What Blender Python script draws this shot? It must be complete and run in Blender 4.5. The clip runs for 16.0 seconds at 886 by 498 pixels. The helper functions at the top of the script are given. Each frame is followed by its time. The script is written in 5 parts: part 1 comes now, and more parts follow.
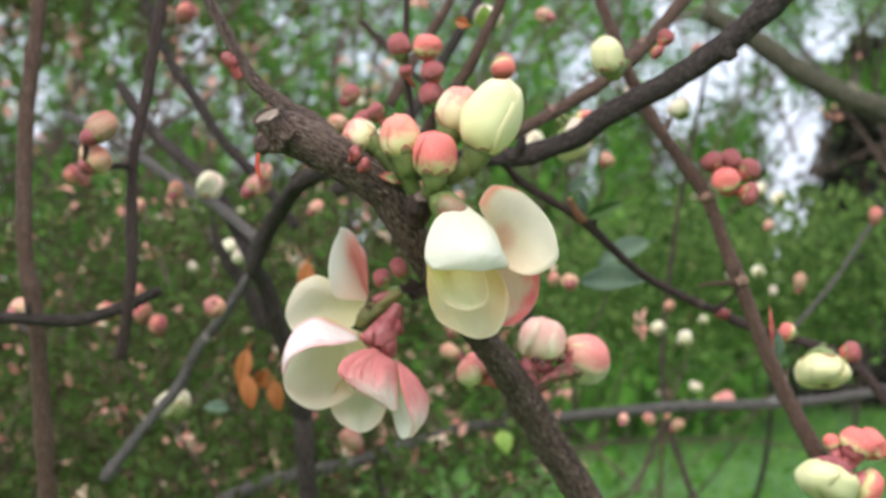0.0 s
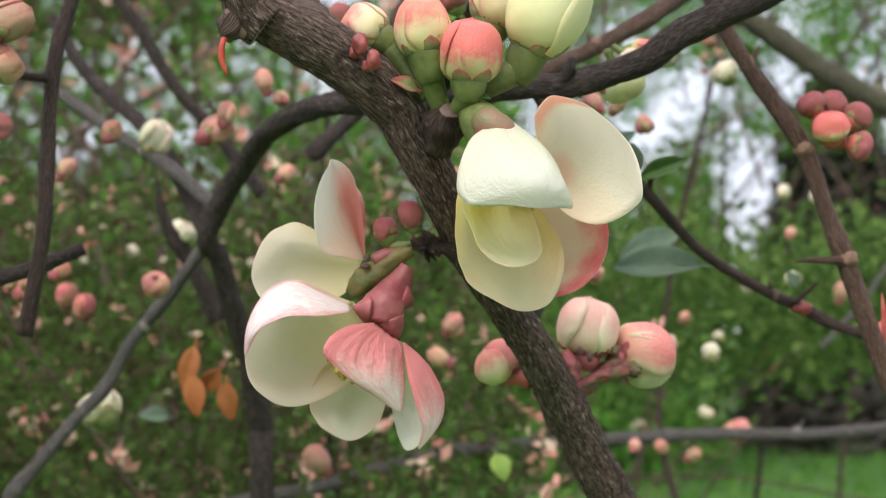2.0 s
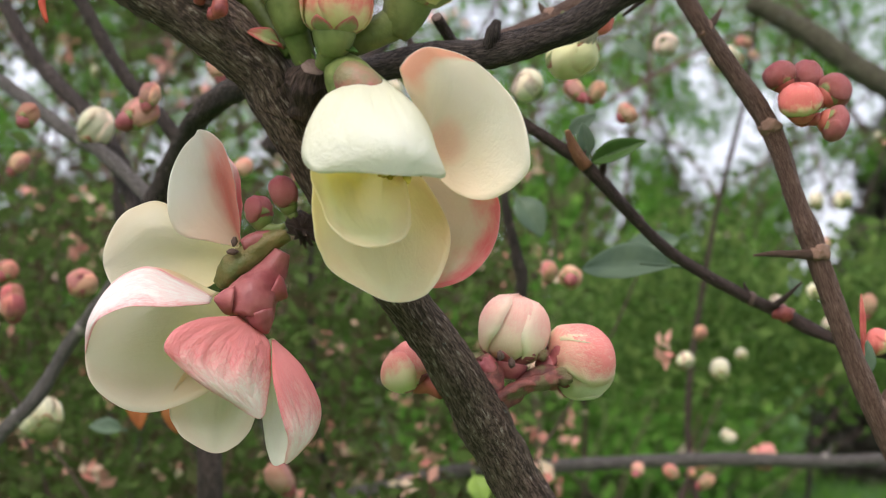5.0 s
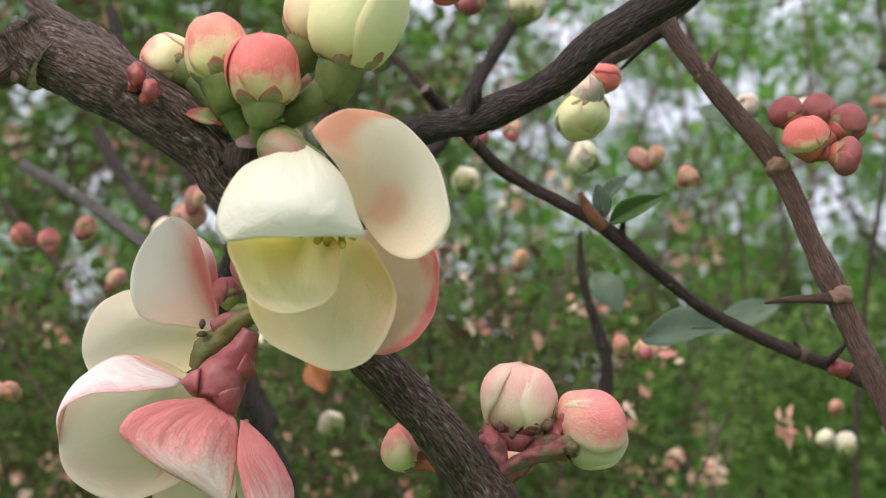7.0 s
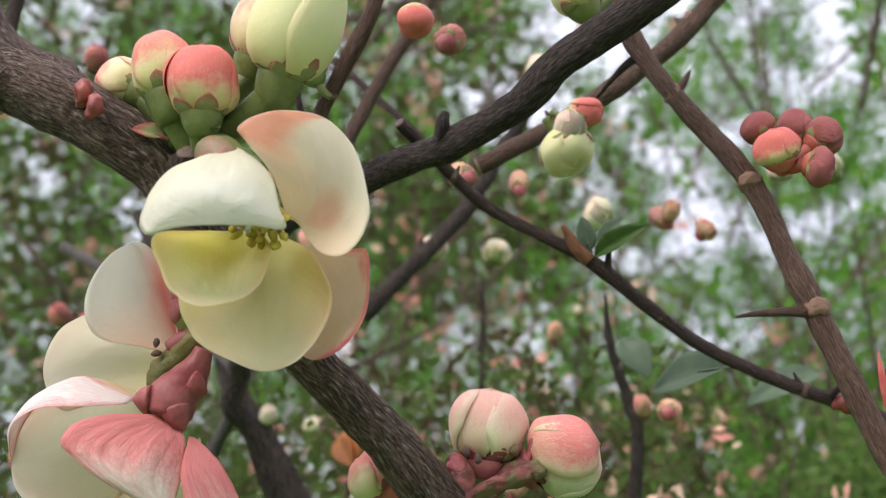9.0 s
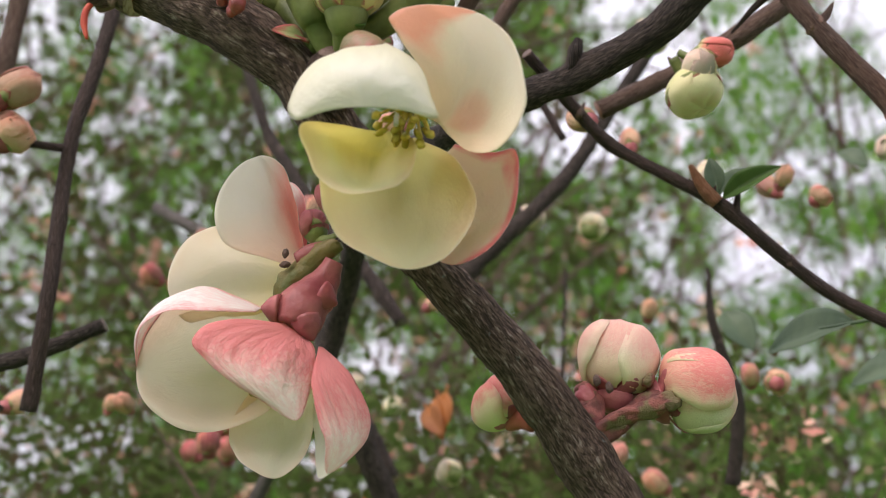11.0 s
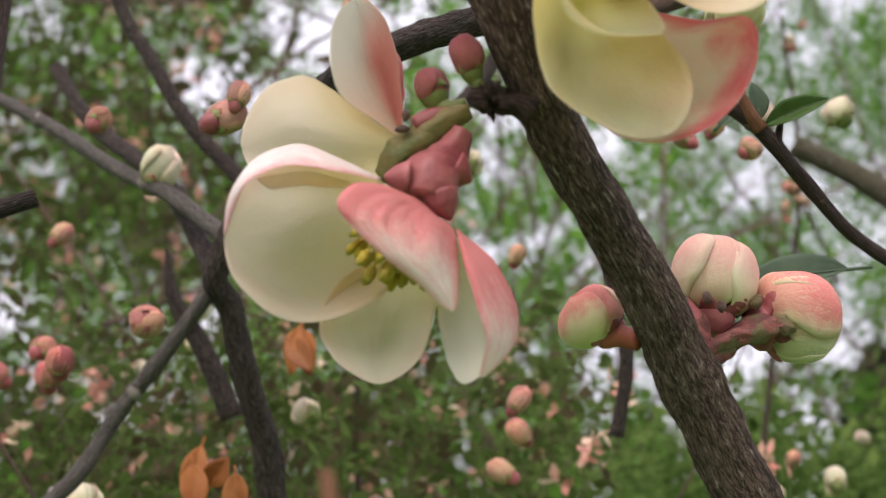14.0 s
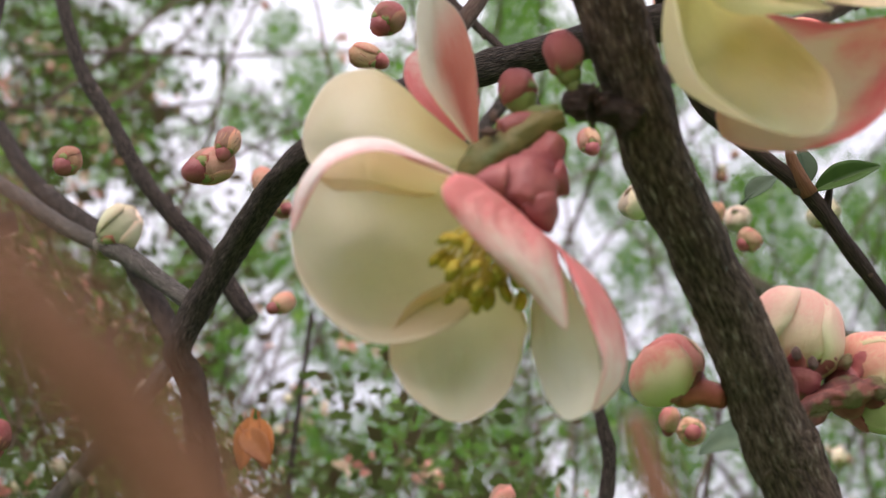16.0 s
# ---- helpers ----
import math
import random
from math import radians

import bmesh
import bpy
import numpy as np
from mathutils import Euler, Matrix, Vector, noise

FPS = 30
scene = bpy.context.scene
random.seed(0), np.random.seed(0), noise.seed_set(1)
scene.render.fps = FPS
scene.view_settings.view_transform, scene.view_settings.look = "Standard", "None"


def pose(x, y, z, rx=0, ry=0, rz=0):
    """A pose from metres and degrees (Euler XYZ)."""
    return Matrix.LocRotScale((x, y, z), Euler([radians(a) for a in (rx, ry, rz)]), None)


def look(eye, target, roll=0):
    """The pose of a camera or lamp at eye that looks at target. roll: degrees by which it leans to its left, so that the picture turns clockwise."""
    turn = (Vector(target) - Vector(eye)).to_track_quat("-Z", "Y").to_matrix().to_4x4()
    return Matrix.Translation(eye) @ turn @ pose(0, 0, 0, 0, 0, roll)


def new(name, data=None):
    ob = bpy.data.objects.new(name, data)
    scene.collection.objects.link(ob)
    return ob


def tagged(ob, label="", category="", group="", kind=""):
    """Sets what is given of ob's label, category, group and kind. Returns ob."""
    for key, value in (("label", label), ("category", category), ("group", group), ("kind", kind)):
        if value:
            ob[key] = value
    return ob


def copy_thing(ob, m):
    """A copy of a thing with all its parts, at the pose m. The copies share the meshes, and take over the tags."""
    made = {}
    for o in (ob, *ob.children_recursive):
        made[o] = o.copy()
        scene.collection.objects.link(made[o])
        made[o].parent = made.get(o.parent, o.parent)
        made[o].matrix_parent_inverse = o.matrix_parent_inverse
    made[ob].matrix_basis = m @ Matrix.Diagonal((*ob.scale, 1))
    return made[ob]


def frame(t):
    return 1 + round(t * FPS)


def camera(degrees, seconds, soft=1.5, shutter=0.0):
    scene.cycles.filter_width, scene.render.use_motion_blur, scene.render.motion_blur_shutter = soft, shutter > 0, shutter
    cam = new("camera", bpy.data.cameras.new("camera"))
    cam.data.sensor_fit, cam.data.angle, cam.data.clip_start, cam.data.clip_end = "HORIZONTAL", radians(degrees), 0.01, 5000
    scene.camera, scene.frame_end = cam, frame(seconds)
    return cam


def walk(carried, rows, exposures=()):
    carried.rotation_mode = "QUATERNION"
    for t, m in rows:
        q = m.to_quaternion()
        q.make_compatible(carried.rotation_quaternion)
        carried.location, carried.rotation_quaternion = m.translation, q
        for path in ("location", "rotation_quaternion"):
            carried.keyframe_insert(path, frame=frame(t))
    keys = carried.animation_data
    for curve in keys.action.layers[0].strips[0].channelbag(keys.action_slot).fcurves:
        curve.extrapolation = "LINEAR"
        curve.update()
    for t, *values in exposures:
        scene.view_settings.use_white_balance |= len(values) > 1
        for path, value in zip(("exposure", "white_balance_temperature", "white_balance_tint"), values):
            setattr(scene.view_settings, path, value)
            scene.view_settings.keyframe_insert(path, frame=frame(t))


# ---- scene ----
cam = camera(40.0, 16.0, 1.0)
# seconds, eye, target, roll
PATH = [
    (0.0, (0.0338, -0.3341, 1.2137), (0.0200, -0.1348, 1.2223), -2.43),
    (0.5, (0.0305, -0.3341, 1.2131), (0.0173, -0.1348, 1.2217), -2.61),
    (1.0, (0.0257, -0.3329, 1.2161), (0.0144, -0.1333, 1.2228), -1.98),
    (1.5, (0.0223, -0.2985, 1.2104), (0.0129, -0.0989, 1.2193), -1.09),
    (2.0, (0.0104, -0.2386, 1.1987), (0.0048, -0.0392, 1.2126), -0.61),
    (2.5, (0.0094, -0.2069, 1.1925), (0.0064, -0.0075, 1.2085), 0.17),
    (3.0, (0.0109, -0.1965, 1.1845), (0.0078, 0.0026, 1.2033), 0.18),
    (3.5, (0.0125, -0.1944, 1.1900), (0.0099, 0.0048, 1.2080), 0.42),
    (4.0, (0.0200, -0.2025, 1.1946), (0.0157, -0.0033, 1.2118), 0.49),
    (6.5, (0.0815, -0.1880, 1.1898), (0.0367, 0.0051, 1.2162), -2.10),
    (7.0, (0.0872, -0.1849, 1.1857), (0.0375, 0.0054, 1.2219), -2.89),
    (7.5, (0.0903, -0.1873, 1.1751), (0.0385, 0.0009, 1.2189), -2.94),
    (8.0, (0.0788, -0.1800, 1.1706), (0.0297, 0.0080, 1.2180), -3.85),
    (8.5, (0.0654, -0.1680, 1.1707), (0.0287, 0.0211, 1.2245), -4.71),
    (9.0, (0.1115, -0.1690, 1.1634), (0.0473, 0.0112, 1.2217), -2.87),
    (9.2, (0.1148, -0.1784, 1.1617), (0.0373, -0.0034, 1.2197), -2.28),
    (11.5, (0.0688, -0.1604, 1.1376), (0.0040, 0.0178, 1.2013), 1.53),
    (12.0, (0.0401, -0.1600, 1.1295), (-0.0001, 0.0247, 1.1950), 0.40),
    (12.5, (0.0271, -0.1627, 1.1456), (-0.0013, 0.0273, 1.2011), -0.12),
    (13.0, (0.0177, -0.1534, 1.1499), (-0.0035, 0.0380, 1.2038), -0.72),
    (13.5, (0.0111, -0.1521, 1.1516), (-0.0072, 0.0397, 1.2054), -0.73),
    (14.0, (0.0043, -0.1481, 1.1431), (-0.0092, 0.0429, 1.2009), -0.50),
    (14.5, (-0.0019, -0.1482, 1.1334), (-0.0123, 0.0389, 1.2032), 0.96),
    (15.0, (-0.0078, -0.1398, 1.1253), (-0.0144, 0.0451, 1.2011), 1.25),
    (15.5, (-0.0119, -0.1305, 1.1317), (-0.0132, 0.0533, 1.2105), 0.85),
    (16.0, (-0.0241, -0.1190, 1.1356), (-0.0183, 0.0643, 1.2153), -0.08),
]
walk(cam, [(t, look(eye, target, roll)) for t, eye, target, roll in PATH],
     [(0.0, 0.36, 6100, 10), (1.5, 0.28, 6200, 10), (2.5, 0.2, 6400, 12), (4.0, 0.2, 6450, 12), (6.5, 0.18, 6350, 15), (9.0, 0.16, 6400, 15), (11.5, 0.14, 6750, 20), (16.0, 0.12, 6700, 19)])
cam.data.dof.use_dof = True
cam.data.dof.focus_distance = 0.228
cam.data.dof.aperture_fstop = 25.0

# ---- daylight: bright overcast ----
world = bpy.data.worlds.new("overcast_sky")
scene.world = world
world.use_nodes = True
wn, wl = world.node_tree.nodes, world.node_tree.links
wn.clear()
sky = wn.new("ShaderNodeTexSky")
sky.sky_type, sky.sun_disc = "NISHITA", False
sky.sun_elevation, sky.sun_rotation = radians(52), radians(200)
sky.air_density, sky.dust_density, sky.ozone_density = 1.0, 4.0, 1.2
cloud_noise = wn.new("ShaderNodeTexNoise")
cloud_noise.inputs["Scale"].default_value = 3.0
cloud_noise.inputs["Detail"].default_value = 4.0
cloud = wn.new("ShaderNodeMix")
cloud.data_type = "RGBA"
cloud_ramp = wn.new("ShaderNodeMapRange")
cloud_ramp.inputs["From Min"].default_value, cloud_ramp.inputs["From Max"].default_value = 0.3, 0.7
cloud_ramp.inputs["To Min"].default_value, cloud_ramp.inputs["To Max"].default_value = 0.6, 0.88
cloud.inputs[7].default_value = (10.0, 10.2, 11.1, 1)
wback, wout = wn.new("ShaderNodeBackground"), wn.new("ShaderNodeOutputWorld")
height_of = wn.new("ShaderNodeTexCoord")
height_split, height_map = wn.new("ShaderNodeSeparateXYZ"), wn.new("ShaderNodeMapRange")
height_map.inputs["To Min"].default_value, height_map.inputs["To Max"].default_value = 0.104, 0.162
wl.new(height_of.outputs["Generated"], height_split.inputs[0])
wl.new(height_split.outputs[2], height_map.inputs["Value"])
wl.new(height_map.outputs["Result"], wback.inputs["Strength"])
wl.new(cloud_noise.outputs["Fac"], cloud_ramp.inputs["Value"])
wl.new(cloud_ramp.outputs["Result"], cloud.inputs[0])
wl.new(sky.outputs["Color"], cloud.inputs[6])
wl.new(cloud.outputs[2], wback.inputs["Color"])
wl.new(wback.outputs["Background"], wout.inputs["Surface"])

sun_data = bpy.data.lights.new("sun", "SUN")
sun_data.energy, sun_data.angle, sun_data.color = 2.5, radians(45), (1.0, 0.95, 0.86)
sun = new("sun", sun_data)
sun.matrix_world = look((-0.5, -1.5, 3.2), (0, 0, 1.2))

# ---- materials ----
def mix_color(nt, fac, a, b):
    n = nt.nodes.new("ShaderNodeMix")
    n.data_type = "RGBA"
    for slot, value in ((0, fac), (6, a), (7, b)):
        if isinstance(value, (int, float)):
            n.inputs[slot].default_value = value
        elif isinstance(value, tuple):
            n.inputs[slot].default_value = (*value, 1)
        else:
            nt.links.new(value, n.inputs[slot])
    return n.outputs[2]


def ramp(nt, value, low, high, to_low=0.0, to_high=1.0):
    n = nt.nodes.new("ShaderNodeMapRange")
    n.interpolation_type = "SMOOTHSTEP"
    n.inputs[1].default_value, n.inputs[2].default_value = low, high
    n.inputs[3].default_value, n.inputs[4].default_value = to_low, to_high
    nt.links.new(value, n.inputs[0])
    return n.outputs[0]


def calc(nt, kind, a, b=0.0):
    n = nt.nodes.new("ShaderNodeMath")
    n.operation = kind
    for slot, value in ((0, a), (1, b)):
        if isinstance(value, (int, float)):
            n.inputs[slot].default_value = value
        else:
            nt.links.new(value, n.inputs[slot])
    return n.outputs[0]


def noise_tex(nt, vector, scale, detail=3.0, rough=0.55, stretch=None):
    if stretch:
        m = nt.nodes.new("ShaderNodeMapping")
        m.inputs["Scale"].default_value = stretch
        nt.links.new(vector, m.inputs["Vector"])
        vector = m.outputs[0]
    n = nt.nodes.new("ShaderNodeTexNoise")
    n.inputs["Scale"].default_value, n.inputs["Detail"].default_value = scale, detail
    n.inputs["Roughness"].default_value = rough
    nt.links.new(vector, n.inputs["Vector"])
    return n.outputs["Fac"]


def start_material(name):
    mat = bpy.data.materials.new(name)
    mat.use_nodes = True
    nt = mat.node_tree
    bsdf = nt.nodes["Principled BSDF"]
    coords = nt.nodes.new("ShaderNodeTexCoord")
    return mat, nt, bsdf, coords, nt.nodes["Material Output"]


def bump(nt, bsdf, height, strength, distance):
    n = nt.nodes.new("ShaderNodeBump")
    n.inputs["Strength"].default_value, n.inputs["Distance"].default_value = strength, distance
    nt.links.new(height, n.inputs["Height"])
    nt.links.new(n.outputs[0], bsdf.inputs["Normal"])
    return n.outputs[0]


def thin_leafy(nt, bsdf, out, color, amount):
    """Light passes through: a share of the surface is translucent."""
    t = nt.nodes.new("ShaderNodeBsdfTranslucent")
    nt.links.new(color, t.inputs["Color"])
    m = nt.nodes.new("ShaderNodeMixShader")
    m.inputs[0].default_value = amount
    nt.links.new(bsdf.outputs[0], m.inputs[1])
    nt.links.new(t.outputs[0], m.inputs[2])
    nt.links.new(m.outputs[0], out.inputs["Surface"])


def petal_material(name, body, deep, flush, edge=0.0, tip=0.0, base=0.0, side=0.0, vein=0.25, through_light=0.58, over=0.0, tip_from=0.62, side_from=0.55, side_width=0.3, streak=None, mottle=0.0, net=0.0, band=None, spot=None, vary=0.0, crease=0.55):
    """A petal: its body colour, the deeper colour at its claw, and the pink flush on its edge, tip, claw or one side."""
    mat, nt, bsdf, coords, out = start_material(name)
    uv = coords.outputs["UV"]
    split = nt.nodes.new("ShaderNodeSeparateXYZ")
    nt.links.new(uv, split.inputs[0])
    u, v = split.outputs[0], split.outputs[1]
    across = calc(nt, "ABSOLUTE", calc(nt, "SUBTRACT", calc(nt, "MULTIPLY", u, 2.0), 1.0))
    soft = noise_tex(nt, uv, 5.0, 3.0)
    veins = noise_tex(nt, uv, 1.0, 5.0, 0.62, (32.0, 12.0, 1.0))
    nt.nodes[-1].inputs["Distortion"].default_value = 1.2
    patches = noise_tex(nt, uv, 9.0, 4.0, 0.6)
    fine = noise_tex(nt, uv, 60.0, 2.0)
    wob = calc(nt, "MULTIPLY", calc(nt, "SUBTRACT", soft, 0.5), 0.5)
    veiny = calc(nt, "MULTIPLY", calc(nt, "SUBTRACT", veins, 0.5), 1.1)
    amount = calc(nt, "MULTIPLY", ramp(nt, calc(nt, "ADD", across, wob), 0.55, 1.0), edge)
    amount = calc(nt, "ADD", amount, calc(nt, "MULTIPLY", ramp(nt, calc(nt, "ADD", v, wob), tip_from, tip_from + 0.38), tip))
    amount = calc(nt, "ADD", amount, calc(nt, "MULTIPLY", ramp(nt, calc(nt, "ADD", v, wob), 0.75, 0.1), base))
    amount = calc(nt, "ADD", amount, calc(nt, "MULTIPLY", ramp(nt, calc(nt, "ADD", u, wob), side_from, side_from + side_width), side))
    if streak:
        off = calc(nt, "ABSOLUTE", calc(nt, "SUBTRACT", calc(nt, "ADD", u, calc(nt, "MULTIPLY", wob, 0.3)), streak[0]))
        amount = calc(nt, "ADD", amount, calc(nt, "MULTIPLY", calc(nt, "MULTIPLY", ramp(nt, off, streak[1], streak[1] * 0.25), ramp(nt, v, 0.98, 0.45)), streak[2]))
    if band:
        held = calc(nt, "MULTIPLY", ramp(nt, calc(nt, "ADD", u, calc(nt, "MULTIPLY", wob, 0.4)), band[0], band[0] * 0.25), ramp(nt, v, 0.2, 0.45))
        amount = calc(nt, "ADD", amount, calc(nt, "MULTIPLY", held, band[1]))
    if spot:
        du, dv = (calc(nt, "POWER", calc(nt, "MULTIPLY", calc(nt, "SUBTRACT", x, at), 1.0 / reach), 2.0) for x, at, reach in ((u, spot[0], spot[2]), (v, spot[1], spot[2])))
        amount = calc(nt, "ADD", amount, calc(nt, "MULTIPLY", ramp(nt, calc(nt, "ADD", du, dv), 1.0, 0.1), spot[3]))
    amount = calc(nt, "ADD", amount, over)
    amount = calc(nt, "MULTIPLY", amount, calc(nt, "ADD", 1.0, calc(nt, "MULTIPLY", veiny, vein * 2.2)))
    cells = nt.nodes.new("ShaderNodeTexVoronoi")
    cells.feature = "DISTANCE_TO_EDGE"
    cells.inputs["Scale"].default_value = 1.0
    spread = nt.nodes.new("ShaderNodeMapping")
    spread.inputs["Scale"].default_value = (24.0, 13.0, 1.0)
    warped = nt.nodes.new("ShaderNodeMix")
    warped.data_type = "RGBA"
    warped.inputs[0].default_value = 0.08
    blur = nt.nodes.new("ShaderNodeTexNoise")
    blur.inputs["Scale"].default_value = 7.0
    nt.links.new(uv, blur.inputs["Vector"])
    nt.links.new(uv, warped.inputs[6])
    nt.links.new(blur.outputs["Color"], warped.inputs[7])
    nt.links.new(warped.outputs[2], spread.inputs["Vector"])
    nt.links.new(spread.outputs[0], cells.inputs["Vector"])
    lines = ramp(nt, cells.outputs["Distance"], 0.13, 0.02)
    if net:
        amount = calc(nt, "ADD", amount, calc(nt, "MULTIPLY", calc(nt, "MULTIPLY", lines, net), ramp(nt, amount, 0.0, 0.4, 0.3, 1.0)))
    if mottle:
        amount = calc(nt, "SUBTRACT", amount, calc(nt, "MULTIPLY", ramp(nt, patches, 0.45, 0.7), mottle))
    limited = calc(nt, "MINIMUM", calc(nt, "MAXIMUM", amount, 0.0), 1.0)
    ground = mix_color(nt, ramp(nt, v, 0.6, 0.05), body, deep)
    ground = mix_color(nt, calc(nt, "MULTIPLY", ramp(nt, soft, 0.4, 0.75), 0.08), ground, (0.82, 0.79, 0.57))
    color = mix_color(nt, limited, ground, flush)
    color = mix_color(nt, calc(nt, "MULTIPLY", ramp(nt, fine, 0.72, 0.8), 0.1), color, (0.45, 0.28, 0.16))
    if vary:
        info, shift = nt.nodes.new("ShaderNodeObjectInfo"), nt.nodes.new("ShaderNodeHueSaturation")
        nt.links.new(ramp(nt, info.outputs["Random"], 0, 1, 1 - vary, 1 + 0.4 * vary), shift.inputs["Value"])
        nt.links.new(ramp(nt, calc(nt, "FRACT", calc(nt, "MULTIPLY", info.outputs["Random"], 7.3)), 0, 1, 0.5 - 0.06 * vary, 0.5 + 0.06 * vary), shift.inputs["Hue"])
        nt.links.new(color, shift.inputs["Color"])
        color = shift.outputs[0]
    nt.links.new(color, bsdf.inputs["Base Color"])
    bsdf.inputs["Roughness"].default_value = 0.55
    bsdf.inputs["Specular IOR Level"].default_value = 0.28
    bsdf.inputs["Sheen Weight"].default_value = 0.05
    bump(nt, bsdf, calc(nt, "ADD", calc(nt, "ADD", calc(nt, "MULTIPLY", veins, 1.1), calc(nt, "MULTIPLY", patches, 0.8)), calc(nt, "SUBTRACT", calc(nt, "MULTIPLY", soft, 1.2), calc(nt, "MULTIPLY", lines, 0.04 + 0.5 * net))), crease, 0.0009)
    thin_leafy(nt, bsdf, out, color, through_light)
    return mat


def bark_material(name, dark, mid, pale, scale=1.0, gloss=0.75, lichen=0.0, flaky=0.3):
    """Bark with fine plates stretched along the stem, dark cracks between them and pale worn crests."""
    mat, nt, bsdf, coords, out = start_material(name)
    spot = coords.outputs["Object"]
    split = nt.nodes.new("ShaderNodeSeparateXYZ")
    nt.links.new(coords.outputs["UV"], split.inputs[0])
    turned = calc(nt, "MULTIPLY", split.outputs[0], 2 * math.pi)
    round_it = nt.nodes.new("ShaderNodeCombineXYZ")
    for slot, value in enumerate((calc(nt, "COSINE", turned), calc(nt, "SINE", turned), calc(nt, "MULTIPLY", split.outputs[1], 0.05 * scale))):
        nt.links.new(value, round_it.inputs[slot])
    wrap = round_it.outputs[0]
    bend = nt.nodes.new("ShaderNodeTexNoise")
    bend.inputs["Scale"].default_value, bend.inputs["Detail"].default_value = 2.6, 3.0
    nt.links.new(wrap, bend.inputs["Vector"])
    shifted = nt.nodes.new("ShaderNodeMix")
    shifted.data_type = "RGBA"
    shifted.inputs[0].default_value = 0.24
    nt.links.new(wrap, shifted.inputs[6])
    nt.links.new(bend.outputs["Color"], shifted.inputs[7])
    plates = nt.nodes.new("ShaderNodeTexVoronoi")
    plates.feature = "DISTANCE_TO_EDGE"
    plates.inputs["Scale"].default_value = 5.2
    nt.links.new(shifted.outputs[2], plates.inputs["Vector"])
    crack = ramp(nt, plates.outputs["Distance"], 0.0, 0.09)
    crest = ramp(nt, plates.outputs["Distance"], 0.1, 0.3)
    fibre = noise_tex(nt, wrap, 9.0, 6.0, 0.72)
    broad = noise_tex(nt, wrap, 1.7, 4.0, 0.6)
    grain = noise_tex(nt, spot, 900.0, 4.0, 0.75)
    color = mix_color(nt, ramp(nt, calc(nt, "ADD", calc(nt, "MULTIPLY", fibre, 0.75), calc(nt, "MULTIPLY", broad, 0.25)), 0.42, 0.57), dark, mid)
    worn = calc(nt, "MULTIPLY", ramp(nt, fibre, 0.5, 0.6), ramp(nt, grain, 0.36, 0.56))
    color = mix_color(nt, calc(nt, "MULTIPLY", calc(nt, "MULTIPLY", worn, crest), 0.35 + flaky), color, pale)
    color = mix_color(nt, calc(nt, "MULTIPLY", calc(nt, "SUBTRACT", 1.0, crack), calc(nt, "MULTIPLY", ramp(nt, broad, 0.4, 0.6), 0.45)), color, tuple(c * 0.45 for c in dark))
    if lichen:
        spots = noise_tex(nt, spot, 240.0, 5.0, 0.7)
        color = mix_color(nt, calc(nt, "MULTIPLY", ramp(nt, spots, 0.65, 0.7), lichen), color, (0.4, 0.46, 0.4))
    nt.links.new(color, bsdf.inputs["Base Color"])
    bsdf.inputs["Roughness"].default_value = gloss
    bsdf.inputs["Specular IOR Level"].default_value = 0.3
    height = calc(nt, "ADD", calc(nt, "MULTIPLY", crack, 0.35), calc(nt, "MULTIPLY", fibre, 1.6))
    height = calc(nt, "ADD", height, calc(nt, "MULTIPLY", grain, 0.35))
    bump(nt, bsdf, height, 1.0, 0.002)
    return mat


def soft_material(name, low, high, scale, rough=0.5, second=None, through_light=0.0, relief=0.2):
    """A plant surface that mottles between two colours."""
    mat, nt, bsdf, coords, out = start_material(name)
    place = coords.outputs["Object"]
    big, small = noise_tex(nt, place, scale, 3.0), noise_tex(nt, place, scale * 7, 3.0)
    color = mix_color(nt, ramp(nt, big, 0.35, 0.65), low, high)
    if second:
        color = mix_color(nt, ramp(nt, noise_tex(nt, place, scale * 0.6, 2.0), 0.5, 0.62), color, second)
    color = mix_color(nt, calc(nt, "MULTIPLY", small, 0.25), color, tuple(c * 0.5 for c in low))
    info = nt.nodes.new("ShaderNodeObjectInfo")
    shift = nt.nodes.new("ShaderNodeHueSaturation")
    nt.links.new(ramp(nt, info.outputs["Random"], 0, 1, 0.8, 1.15), shift.inputs["Value"])
    nt.links.new(color, shift.inputs["Color"])
    color = shift.outputs[0]
    nt.links.new(color, bsdf.inputs["Base Color"])
    bsdf.inputs["Roughness"].default_value = rough
    bsdf.inputs["Specular IOR Level"].default_value = 0.35
    bump(nt, bsdf, small, relief, 0.0004)
    if through_light:
        thin_leafy(nt, bsdf, out, color, through_light)
    return mat


def foliage_material(name, low, mid, high, through_light=0.45):
    """Leaves that differ one from another."""
    mat, nt, bsdf, coords, out = start_material(name)
    geo = nt.nodes.new("ShaderNodeNewGeometry")
    color = mix_color(nt, ramp(nt, geo.outputs["Random Per Island"], 0.0, 0.5), low, mid)
    color = mix_color(nt, ramp(nt, geo.outputs["Random Per Island"], 0.5, 1.0), color, high)
    color = mix_color(nt, calc(nt, "MULTIPLY", noise_tex(nt, coords.outputs["Object"], 2.5, 2.0), 0.35), color, low)
    nt.links.new(color, bsdf.inputs["Base Color"])
    bsdf.inputs["Roughness"].default_value = 0.75
    bsdf.inputs["Specular IOR Level"].default_value = 0.12
    thin_leafy(nt, bsdf, out, color, through_light)
    return mat


